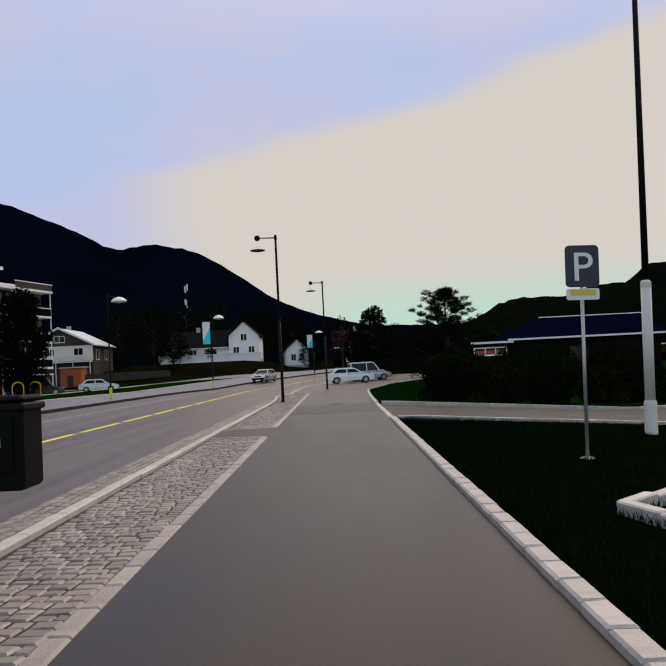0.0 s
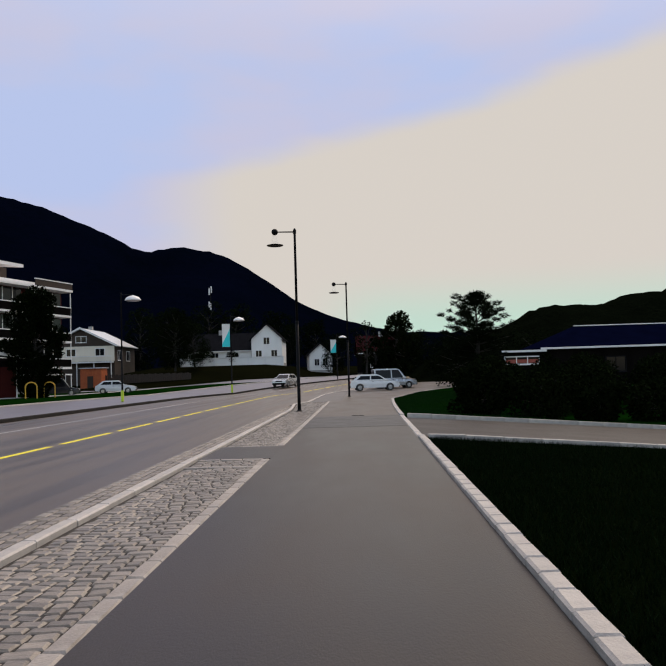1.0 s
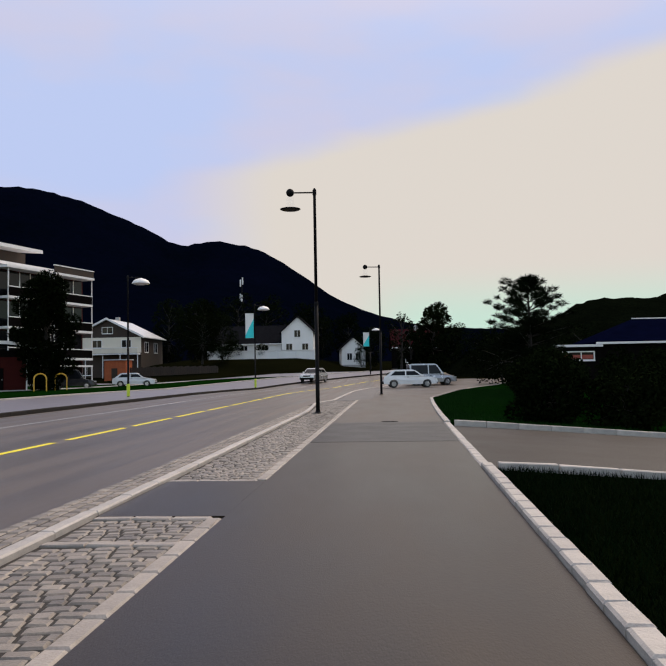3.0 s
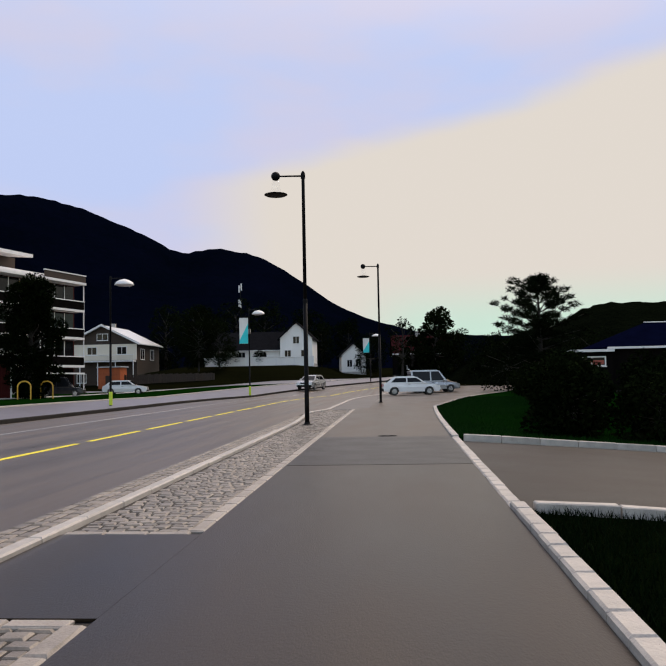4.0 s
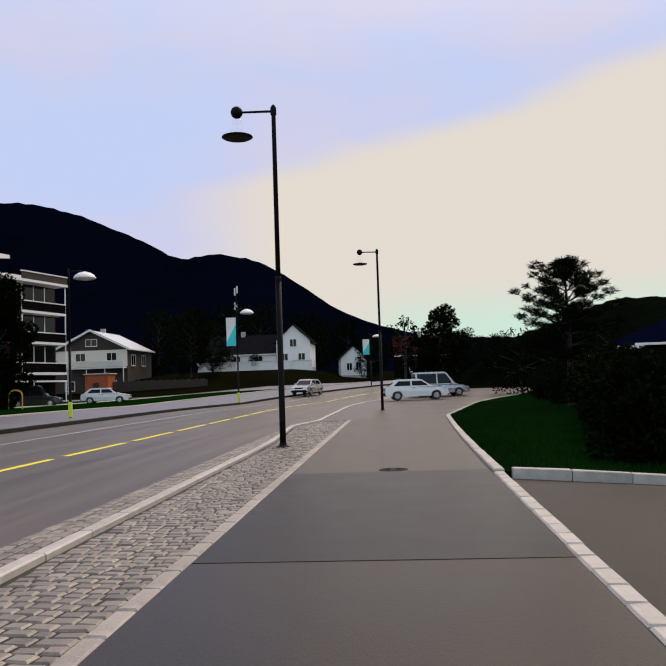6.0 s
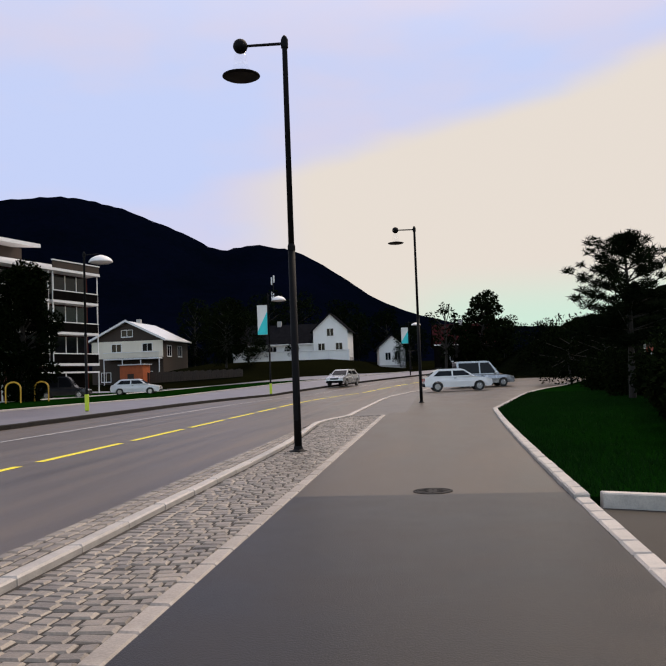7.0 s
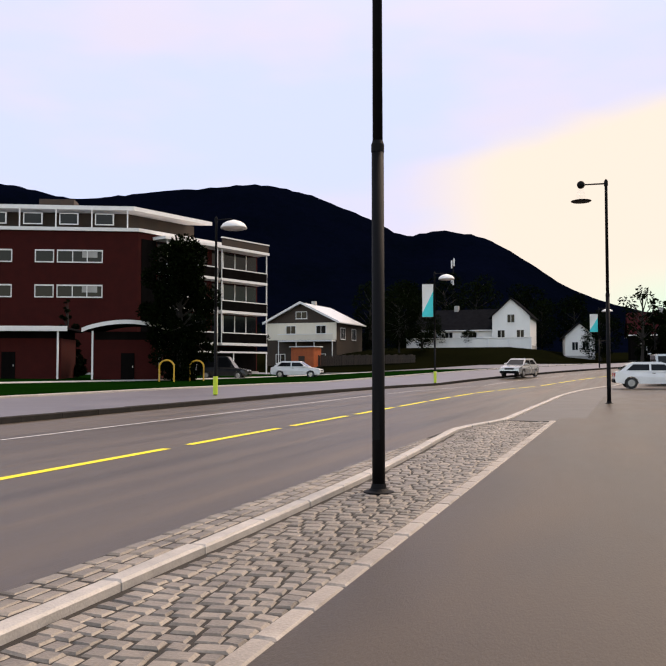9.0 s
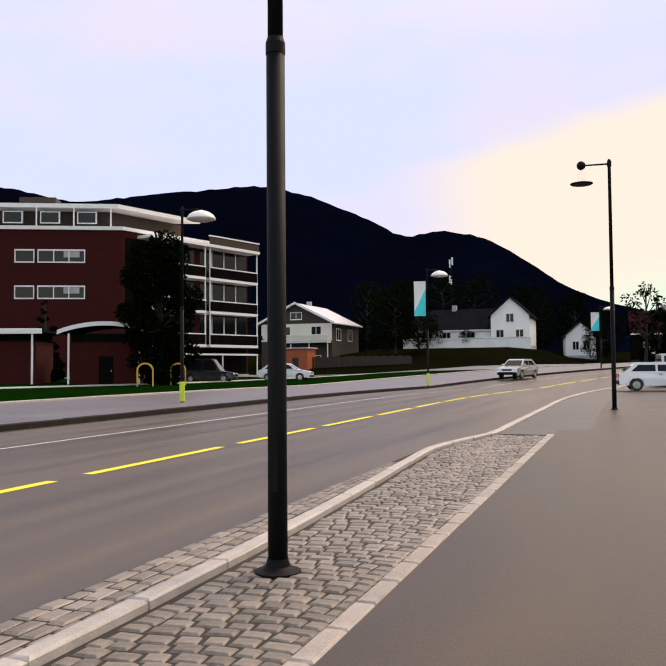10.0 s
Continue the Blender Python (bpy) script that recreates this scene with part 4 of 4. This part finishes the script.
# low brick annexes with pale-edged roofs in front of the apartment house
for ax, ay, aw, arched in ((-35.1, 42.35, 5.0, True), (-43.9, 38.4, 7.2, False)):
    annex = anchor("annex", pose(ax, ay, height(ax, ay), 0, 0, 26), "low dark red brick annex with a white-edged roof", "annex", "annexes")
    part("wall", one_box(0, 0, -0.5, aw, 5, 3.1), BRICK_RED, annex)
    if arched:
        xs = [-0.7 + (aw + 1.5) * k / 14 for k in range(15)]
        rise = [3.72 + 0.62 * math.sin(math.pi * k / 14) ** 0.8 for k in range(15)]
        part("roof", prism(list(zip(xs, rise)) + [(x, z + 0.16) for x, z in reversed(list(zip(xs, rise)))], -1.0, 5.4), DARK_ROOF, annex, "shallow arched roof")
        part("fascia", prism([(x, z - 0.08) for x, z in zip(xs, rise)] + [(x, z + 0.22) for x, z in reversed(list(zip(xs, rise)))], -1.07, -1.004), WHITE_TRIM, annex, "white curved roof edge")
    else:
        part("roof", one_box(-0.5, -1.0, 3.72, aw + 0.6, 5.4, 3.9, bevel=0.03), DARK_ROOF, annex)
        part("fascia", one_box(-0.55, -1.06, 3.60, aw + 0.65, -1.004, 3.98, bevel=0.02), WHITE_TRIM, annex, "white roof edge")
    part("upper_wall", one_box(0.05, 0.05, 3.1, aw - 0.05, 4.95, 3.72), DARK_WOOD, annex)
    for px in (0.0, aw - 0.12):
        part("post", one_box(px, -0.9, -0.3, px + 0.12, -0.78, 3.72), WHITE_TRIM, annex, "white post")
    dr = part("door", one_box(aw * 0.4, -0.06, 0.0, aw * 0.4 + 1.0, -0.003, 2.1, bevel=0.01), DARK_WOOD, annex)
    part("handle", one_box(aw * 0.4 + 0.85, -0.10, 1.0, aw * 0.4 + 0.9, -0.062, 1.14, bevel=0.004), ZINC, dr)
for hx, hy in ((-27.4, 40.1), (-27.1, 43.7)):
    hoop = anchor("hoop_barrier", pose(hx, hy, height(hx, hy) + 0.17, 0, 0, 26), "yellow steel hoop barrier on the lawn beside the footway", "barrier", "hoop barriers")
    cu = bmesh.new()
    last = None
    for k in range(13):
        a = math.pi * k / 12
        p = Vector((0.5 * math.cos(a), 0, 1.0 + 0.45 * math.sin(a)))
        if last is not None:
            rod(cu, last, p, 0.06, n=8)
        last = p
    part("hoop", cu, YELLOW_STEEL, hoop)
    for s in (-0.5, 0.5):
        part("leg", one_rod((s, 0, -0.05), (s, 0, 1.02), 0.05, n=10), YELLOW_STEEL, hoop)


# ---- parked cars ----
def car(x, y, turn, paint, label, van=False):
    """A car about 4.4 m long, its nose toward its own +x, with wheel arches and a tapered cabin."""
    c = anchor("car", pose(x, y, height(x, y) + 0.06, 0, 0, turn), label, "car", "cars")
    top = 1.92 if van else 1.46
    rear = -2.05 if van else -1.35

    def arch(cx):
        return [(cx + 0.37 * math.cos(radians(a)), 0.31 + 0.37 * math.sin(radians(a))) for a in (185, 155, 125, 95, 65, 35, -5)]

    low_ = [(-2.16, 0.34)] + arch(-1.35) + arch(1.35) + [(2.12, 0.30), (2.21, 0.44), (2.19, 0.62), (2.08, 0.75), (1.75, 0.83), (1.12, 0.93), (-1.98, 0.96), (-2.15, 0.90), (-2.2, 0.62)]
    bd = prism(low_, -0.87, 0.87)
    for v in bd.verts:
        v.co.y *= 1.0 - 0.09 * max(0.0, abs(v.co.x) - 1.5) / 0.7 - (0.05 if v.co.z > 0.8 else 0.0)
    part("body", bd, paint, c)

    def half(z):
        return 0.78 - 0.17 * (z - 0.93) / (top - 0.93)

    shell = [(-2.02 if van else -1.95, 0.95), (1.12, 0.92), (0.42, top - 0.07), (0.18, top), (rear + 0.2, top), (rear - 0.05, top - 0.06)]
    cb = prism(shell, -1, 1)
    for v in cb.verts:
        v.co.y *= half(v.co.z)
    cabin = part("cabin", cb, paint, c)

    def side_pane(pts, s):
        bm = bmesh.new()
        a = [bm.verts.new((px, s * (half(pz) - 0.01), pz)) for px, pz in pts]
        b = [bm.verts.new((px, s * (half(pz) + 0.006), pz)) for px, pz in pts]
        for i in range(len(pts)):
            bm.faces.new((a[i], a[(i + 1) % len(pts)], b[(i + 1) % len(pts)], b[i]))
        bm.faces.new(a[::-1])
        bm.faces.new(b)
        bmesh.ops.recalc_face_normals(bm, faces=bm.faces)
        return bm

    hi, lo = top - 0.13, 1.0
    back = rear - 0.25 if not van else rear + 0.12
    for s in (-1, 1):
        part("side_window", side_pane([(-0.32, lo), (0.86, lo), (0.36, hi), (-0.32, hi)], s), DARK_GLASS, cabin, "dark side window")
        part("side_window", side_pane([(back, lo), (-0.42, lo), (-0.42, hi), (rear + 0.12, hi)], s), DARK_GLASS, cabin, "dark side window")
    for name, (xa, za), (xb, zb), out in (("windscreen", (1.04, 0.98), (0.47, top - 0.11), 1), ("rear_window", (shell[0][0] + 0.02, 1.05), (rear - 0.04, top - 0.12), -1)):
        wv_ = [(xq + d * out, s * (half(zq) - 0.09), zq + abs(d) * 0.6) for d in (0.0, 0.016) for xq, zq in ((xa, za), (xb, zb)) for s in (-1, 1)]
        part(name, hull(wv_), DARK_GLASS, cabin, "dark screen")
    for wx_ in (-1.35, 1.35):
        for s in (-1, 1):
            tyre = part("wheel", one_rod((wx_, s * 0.68, 0.31), (wx_, s * 0.86, 0.31), 0.31, n=24), RUBBER, c)
            part("rim", one_rod((wx_, s * 0.845, 0.31), (wx_, s * 0.868, 0.31), 0.21, 0.18, n=16), PAINT_SILVER, tyre)
    for s in (-0.58, 0.58):
        part("headlight", one_box(2.02, s - 0.19, 0.60, 2.185, s + 0.17, 0.73, bevel=0.03), HEADLAMP, c)
        part("tail_light", one_box(-2.21, s - 0.14, 0.64, -2.10, s + 0.14, 0.86, bevel=0.02), TAIL_RED, c)
        part("mirror", one_box(0.72, s * 1.5 - 0.09, 0.97, 0.86, s * 1.5 + 0.09, 1.10, bevel=0.03), paint, c)
        part("door_handle", one_box(-0.28, math.copysign(0.84, s) - 0.02, 0.84, -0.12, math.copysign(0.84, s) + 0.02, 0.87, bevel=0.005), BLACK_STEEL, c)
    part("bumper", one_box(2.06, -0.74, 0.30, 2.25, 0.74, 0.50, bevel=0.05), BLACK_STEEL, c, "black front bumper")
    part("bumper", one_box(-2.25, -0.76, 0.32, -2.08, 0.76, 0.54, bevel=0.05), BLACK_STEEL, c, "black rear bumper")
    part("grille", one_box(2.12, -0.36, 0.58, 2.215, 0.36, 0.70, bevel=0.01), BLACK_STEEL, c)
    return c


car(3.9, 39.5, 6, PAINT_WHITE, "white parked car standing across the path end")
car(6.0, 47.0, 12, PAINT_SILVER, "silver van parked beside a white car", van=True)
car(-5.6, 57, -104, PAINT_SILVER, "silver car coming down the far lane")
car(-24.5, 56.5, 10, PAINT_WHITE, "white car parked before the apartment balconies")
car(-29.5, 52.5, 15, PAINT_GREY, "dark car parked under the dark tree", van=True)

# ---- trees and shrubs ----
pine(10.05, 18.4, 6.6, 2.6, "small dark pine with feathery layered branches", 3)
tree(-28.6, 43.6, 10.2, 2.9, "dense dark round tree before the balconies", LEAF, 11, 24000, 0.14, 0.04, 0.95, 46)
tree(-41.0, 46.5, 7.0, 2.0, "dark narrow conifer between the brick annexes", NEEDLE, 20, 7000, 0.12, 0.06, 0.7, 26, "cone")
tree(4.9, 74.0, 7.0, 2.2, "dark conifer beside the road ahead", NEEDLE, 21, 6000, 0.2, 0.1, 0.7, 22, "cone")
tree(7.6, 70.0, 8.2, 3.1, "dark round tree beside the road ahead", LEAF, 22, 9000, 0.18, 0.1)
tree(3.6, 66.0, 7.6, 1.7, "thin pale-twigged birch beside the road ahead", LEAF, 23, 700, 0.15, 0.3)
for i, (tx, ty, th, tr) in enumerate(((-22, 132, 12, 5), (-28, 134, 13, 5), (-34, 130, 12, 5), (-14, 136, 11, 5), (-6, 134, 10, 4.5), (-37, 136, 13, 5), (-45, 142, 14, 5), (-54, 104, 11, 4), (-29, 106, 8.5, 3.4), (-26, 108, 8.0, 3.2),
                                              (-11, 131, 8, 3.4), (-1, 112, 7, 3.2), (-25.5, 114, 3.2, 2.0), (-29, 115, 3.0, 1.9), (14, 74, 5.3, 3.0), (11.5, 88, 6.5, 3.2), (18, 70, 5.7, 3.2), (-20.5, 114.5, 2.6, 1.5))):
    tree(tx, ty, th, tr, "dark leafy tree among the far houses", LEAF, 40 + i, 5200, 0.042 * tr, 0.1)
hedge = ((6.9, -3.2, 1.7, 0.9), (7.3, -1.2, 1.8, 0.9), (7.6, 0.8, 1.8, 1.0), (8.0, 2.8, 1.9, 1.0), (8.5, 4.9, 2.0, 1.1), (9.0, 7.1, 2.0, 1.1), (9.5, 9.4, 2.0, 1.2), (10.0, 11.8, 2.0, 1.3), (10.7, 14.4, 1.7, 1.2),
         (11.6, 17.2, 1.6, 1.2), (11.0, 21.0, 1.6, 1.2), (11.3, 25.0, 1.9, 1.3), (11.6, 29.5, 1.9, 1.3), (12.2, 34.0, 1.8, 1.3), (13.4, 39.5, 4.4, 2.2), (12.5, 47, 4.8, 2.6), (17, 52, 4.8, 3.0), (22, 57, 5.0, 3.2),
         (9.0, -3.4, 1.6, 0.9), (11.0, -3.5, 1.6, 0.9), (13.0, -3.5, 1.6, 0.9), (15.0, -3.5, 1.7, 0.9), (17.2, -3.4, 1.7, 1.0), (19.4, -3.5, 1.7, 1.0), (21.8, -3.5, 1.8, 1.0),
         (10.4, 0.5, 1.7, 1.1), (12.6, 2.5, 1.7, 1.2), (15.0, 1.5, 1.8, 1.2), (11.8, 6.5, 1.9, 1.2), (14.4, 10.0, 2.0, 1.3), (17.5, 8.0, 1.9, 1.3), (20.5, 14.0, 1.9, 1.4), (16.5, 17.0, 2.0, 1.4), (24, 9, 1.9, 1.4), (23.5, 22, 2.0, 1.6), (19, 25, 2.1, 1.6), (28, 16, 2.2, 1.6))
for i, (hx, hy, hh, hr) in enumerate(hedge):
    tree(hx, hy, hh, hr * 1.3, "dark dense evergreen shrub on the lawn", LEAF, 100 + i, 3600, 0.06 + 0.012 * hh, 0.03, 0.9, 18, "round", "shrub")

# ---- grass ----
def blades(name, x0, x1, y0, y1, count, size, lift, label, seed, material=BLADE):
    rng = np.random.default_rng(seed)
    xs, ys = rng.random(count), y0 + (y1 - y0) * rng.random(count)
    verts, faces = [], []
    for i in range(count):
        y = ys[i]
        e = edge_kerb(min(y, 12.7)) + 0.17 + (0 if y < 12.7 else 0.17 * (y - 12.7) + bend(y))
        x = e + x0 + (x1 - x0) * xs[i] ** 1.5
        z = height(x, y) + lift
        a, b, s = rng.random() * 6.28, rng.normal() * 0.4, size * (0.5 + rng.random())
        c_, s_ = math.cos(a) * 0.006, math.sin(a) * 0.006
        k = len(verts)
        verts += [(x - c_, y - s_, z - 0.01), (x + c_, y + s_, z - 0.01), (x + b * s, y + rng.normal() * 0.3 * s, z + s)]
        faces.append((k, k + 1, k + 2))
    return tagged(mesh_of(name, verts, faces, material), label, "grass", kind="stuff")


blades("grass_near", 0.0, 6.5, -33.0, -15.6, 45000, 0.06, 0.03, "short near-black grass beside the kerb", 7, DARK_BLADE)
blades("grass_ahead", 0.0, 5.0, -5.8, 30.0, 46000, 0.06, 0.06, "short green grass beyond the entrance", 8)

# ---- road paint ----
road = bpy.data.objects["road"]


def stripe(name, x, y0, y1, w, material):
    n = max(2, int((y1 - y0) / 1.5) + 1)
    ys = [y0 + (y1 - y0) * i / (n - 1) for i in range(n)]
    verts = [(x + bend(y) + s * w / 2, y, height(x, y) + 0.004 - d) for d in (0, 0.004) for y in ys for s in (-1, 1)]
    faces = [(2 * i, 2 * i + 1, 2 * i + 3, 2 * i + 2) for i in range(n - 1)]
    return mesh_of(name, verts[:2 * n], faces, material, road)


for k in range(-10, 22):
    stripe("line_dash", -4.62, -0.45 + 4.5 * k, 3.35 + 4.5 * k, 0.17, YELLOW_PAINT)
stripe("edge_line", -8.3, -40, 90, 0.08, WHITE_PAINT)


# ---- kerb stones ----
def stone(w, l, h, seed, chamfer=0.012, drop=0.012):
    """A slightly uneven dressed stone, w along x and l along y, its foot at z = 0."""
    rng = random.Random(seed)
    bm = bmesh.new()
    lo = [(-w / 2, -l / 2), (w / 2, -l / 2), (w / 2, l / 2), (-w / 2, l / 2)]
    j = lambda s: rng.uniform(-s, s)
    a = [bm.verts.new((x, y, 0)) for x, y in lo]
    b = [bm.verts.new((x + j(0.003), y + j(0.003), h - drop + j(0.002))) for x, y in lo]
    c = [bm.verts.new((x - math.copysign(chamfer, x) + j(0.003), y - math.copysign(chamfer, y) + j(0.003), h + j(0.003))) for x, y in lo]
    for p, q in ((a, b), (b, c)):
        for i in range(4):
            bm.faces.new((p[i], p[(i + 1) % 4], q[(i + 1) % 4], q[i]))
    bm.faces.new(c)
    me = bpy.data.meshes.new("stone")
    bm.normal_update()
    bm.to_mesh(me)
    bm.free()
    return me


def row_of(name, parent, x_of, y0, y1, length, w, h, z, material, seed):
    kinds = [stone(w, length - 0.016, h, seed + i, 0.018, 0.016) for i in range(6)]
    for me in kinds:
        me.materials.append(material)
    rng = random.Random(seed)
    y = y0
    while y < y1:
        ym = y + length / 2
        ob = new(name, rng.choice(kinds))
        x = x_of(ym)
        slope = math.atan2(x_of(ym + 0.5) - x_of(ym - 0.5), 1.0)
        tilt = math.atan2(height(x, ym + 0.5) - height(x, ym - 0.5), 1.0)
        ob.matrix_world = Matrix.Translation((x + rng.uniform(-0.004, 0.004), ym, height(x, ym) + z + rng.uniform(-0.003, 0.003))) @ Matrix.Rotation(-slope, 4, "Z") @ Matrix.Rotation(tilt, 4, "X")
        ob.parent = parent
        y += length


kerb_path = tagged(new("kerb_path"), "row of pale granite kerb stones edging the path", "kerb", kind="structure")
kerb_road = tagged(new("kerb_road"), "row of granite kerb stones along the road", "kerb", kind="structure")
kerb_far = tagged(new("kerb_far"), "granite kerb of the far sidewalk", "kerb", kind="structure")
kerb_lawn = tagged(new("kerb_lawn"), "stone edging of the lawn", "kerb", kind="structure")
border = tagged(new("path_border"), "flat pale granite border between setts and path", "border", kind="structure")
row_of("kerb_stone", kerb_path, lambda y: edge_kerb(y) + 0.08, -46, -15.5, 0.42, 0.15, 0.24, -0.13, GRANITE, 1)
row_of("kerb_stone", kerb_path, lambda y: edge_kerb(y) + 0.08, -15.5, -5.9, 0.42, 0.15, 0.20, -0.135, GRANITE, 2)
row_of("kerb_stone", kerb_path, lambda y: edge_kerb(y) + 0.08, -5.9, 12.5, 0.42, 0.15, 0.24, -0.13, GRANITE, 3)
row_of("kerb_stone", kerb_path, lambda y: edge_kerb(12.7) + 0.08 + 0.17 * (y - 12.7) + bend(y), 12.7, 56, 0.42, 0.15, 0.24, -0.14, GRANITE, 9)
row_of("kerb_stone", kerb_road, kerb_line, -46, 11.2, 1.0, 0.14, 0.22, -0.13, GRANITE, 4)
row_of("kerb_stone", kerb_road, lambda y: road_side(y) + 0.08, 11.2, 60, 1.0, 0.155, 0.22, -0.13, GRANITE, 5)
row_of("kerb_stone", kerb_far, lambda y: -11.32 + bend(y), -30, 100, 1.5, 0.22, 0.28, -0.13, DARK_STONE, 6)
row_of("kerb_stone", kerb_lawn, lambda y: -19.72 + bend(y), -18, 90, 1.5, 0.2, 0.34, -0.13, GRANITE, 7)
row_of("border_stone", border, lambda y: STRIP_IN + 0.075, -46.2, CROSS0 - 0.15, 0.5, 0.14, 0.16, -0.105, BORDER, 8)
row_of("border_stone", border, lambda y: STRIP_IN + 0.075, CROSS1 + 0.15, 11.3, 0.5, 0.14, 0.16, -0.105, BORDER, 18)
# flat stones laid across the setts where the asphalt crossing cuts through
cross_kinds = [stone(0.13, 0.36, 0.16, 80 + i) for i in range(4)]
for me in cross_kinds:
    me.materials.append(BORDER)
for cy in (CROSS0 - 1.2, CROSS0 - 0.08, CROSS1 + 0.08):
    for k in range(3):
        ob = new("border_stone", cross_kinds[k])
        ob.matrix_world = Matrix.Translation((kerb_line(cy) + 0.27 + 0.37 * k, cy, -0.108)) @ Matrix.Rotation(math.pi / 2, 4, "Z")
        ob.parent = border
# kerbs across the two sides of the entrance
kerb_entry = tagged(new("kerb_entrance"), "pale kerb stones edging the entrance", "kerb", kind="structure")
entry_kinds = [stone(0.15, 0.79, 0.24, 60 + i) for i in range(5)]
for me in entry_kinds:
    me.materials.append(GRANITE)
for ky, k0 in ((-5.9, 4.0), (-15.5, 3.84)):
    for k in range(26):
        ob = new("kerb_stone", entry_kinds[(k * 3) % 5])
        kx = k0 + 0.4 + 0.8 * k
        fall = math.atan2(height(kx + 0.4, ky) - height(kx - 0.4, ky), 0.8)
        ob.matrix_world = Matrix.Translation((kx, ky, height(kx, ky) - 0.13)) @ Matrix.Rotation(-fall, 4, "Y") @ Matrix.Rotation(math.pi / 2, 4, "Z")
        ob.parent = kerb_entry
# edging of the planting bed by the path
bed_edge = anchor("bed_edging", Matrix.Identity(4), "pale stone edging meeting in a corner on the grass", "edging")
for a, b in (((4.72, -28.75), (7.0, -26.45)), ((4.72, -28.75), (5.4, -31.75))):
    d = Vector((b[0] - a[0], b[1] - a[1], 0))
    for k in range(int(d.length / 0.6)):
        p = Vector((*a, 0)) + d.normalized() * (0.3 + 0.6 * k)
        s = part("edging_stone", one_box(-0.07, -0.29, -0.1, 0.07, 0.29, 0.12, bevel=0.015), GRANITE, bed_edge)
        s.matrix_world = Matrix.Translation((p.x, p.y, height(p.x, p.y))) @ Matrix.Rotation(math.atan2(-d.x, d.y), 4, "Z")

# ---- setts ----
strip = bpy.data.objects["bedding"]
sett_kinds = [stone(1.0, 1.0, 0.055, 300 + i, 0.11, 0.011) for i in range(8)]
for me in sett_kinds:
    me.materials.append(SETT)
rng = random.Random(17)
sv, sf = [], []
X1 = STRIP_IN - 0.005
# running courses between the road and the kerb
for course in range(4):
    y = -46.0 + 0.09 * course
    while y < 10.0:
        l = rng.uniform(0.18, 0.27)
        ym = y + l / 2
        width = (kerb_line(ym) - 0.08 - road_side(ym)) / 4
        if width > 0.05:
            m = Matrix.Translation((road_side(ym) + (course + 0.5) * width, ym, -0.02 + rng.uniform(-0.004, 0.004))) @ Matrix.Rotation(rng.uniform(-0.05, 0.05), 4, "Z") @ Matrix.Diagonal((width - 0.016, l - 0.016, 1, 1))
            me = rng.choice(sett_kinds)
            k = len(sv)
            sv += [m @ v.co for v in me.vertices]
            sf += [tuple(k + i for i in p.vertices) for p in me.polygons]
        y += l
# wavy rows between the kerb and the border
y = -46.0
while y < 11.2:
    row_h = rng.uniform(0.115, 0.145)
    x = kerb_line(y) + 0.085 + rng.uniform(0.0, 0.05)
    if CROSS0 - 0.22 < y < CROSS1 + 0.16 or CROSS0 - 1.36 < y < CROSS0 - 1.16:
        x = X1
    while x < X1 - 0.06:
        w = min(rng.uniform(0.11, 0.20), X1 - x)
        if w < 0.05:
            break
        if X1 - x - w < 0.07:
            w = X1 - x
        xm = x + w / 2
        ym = y + row_h / 2 + 0.06 * math.sin(xm * 4.2 + y * 0.35) + rng.uniform(-0.008, 0.008)
        z = height(xm, ym) - 0.002 + rng.uniform(-0.004, 0.005)
        turn = Matrix.Rotation(0.25 * math.cos(xm * 4.2 + y * 0.35) * 0.6 + rng.uniform(-0.06, 0.06), 4, "Z")
        m = Matrix.Translation((xm, ym, z - 0.016)) @ turn @ Matrix.Rotation(rng.uniform(-0.02, 0.02), 4, "X") @ Matrix.Diagonal((w - 0.016, row_h - 0.015, 1, 1))
        me = rng.choice(sett_kinds)
        if -3.3 < y < 0.2:
            ob = new("sett", me)
            ob.matrix_world = m
            ob.parent = strip
        else:
            k = len(sv)
            sv += [m @ v.co for v in me.vertices]
            sf += [tuple(k + i for i in p.vertices) for p in me.polygons]
        x += w
    y += row_h
far_setts = mesh_of("sett_field", sv, sf, SETT, strip)
far_setts["kind"] = "stuff"
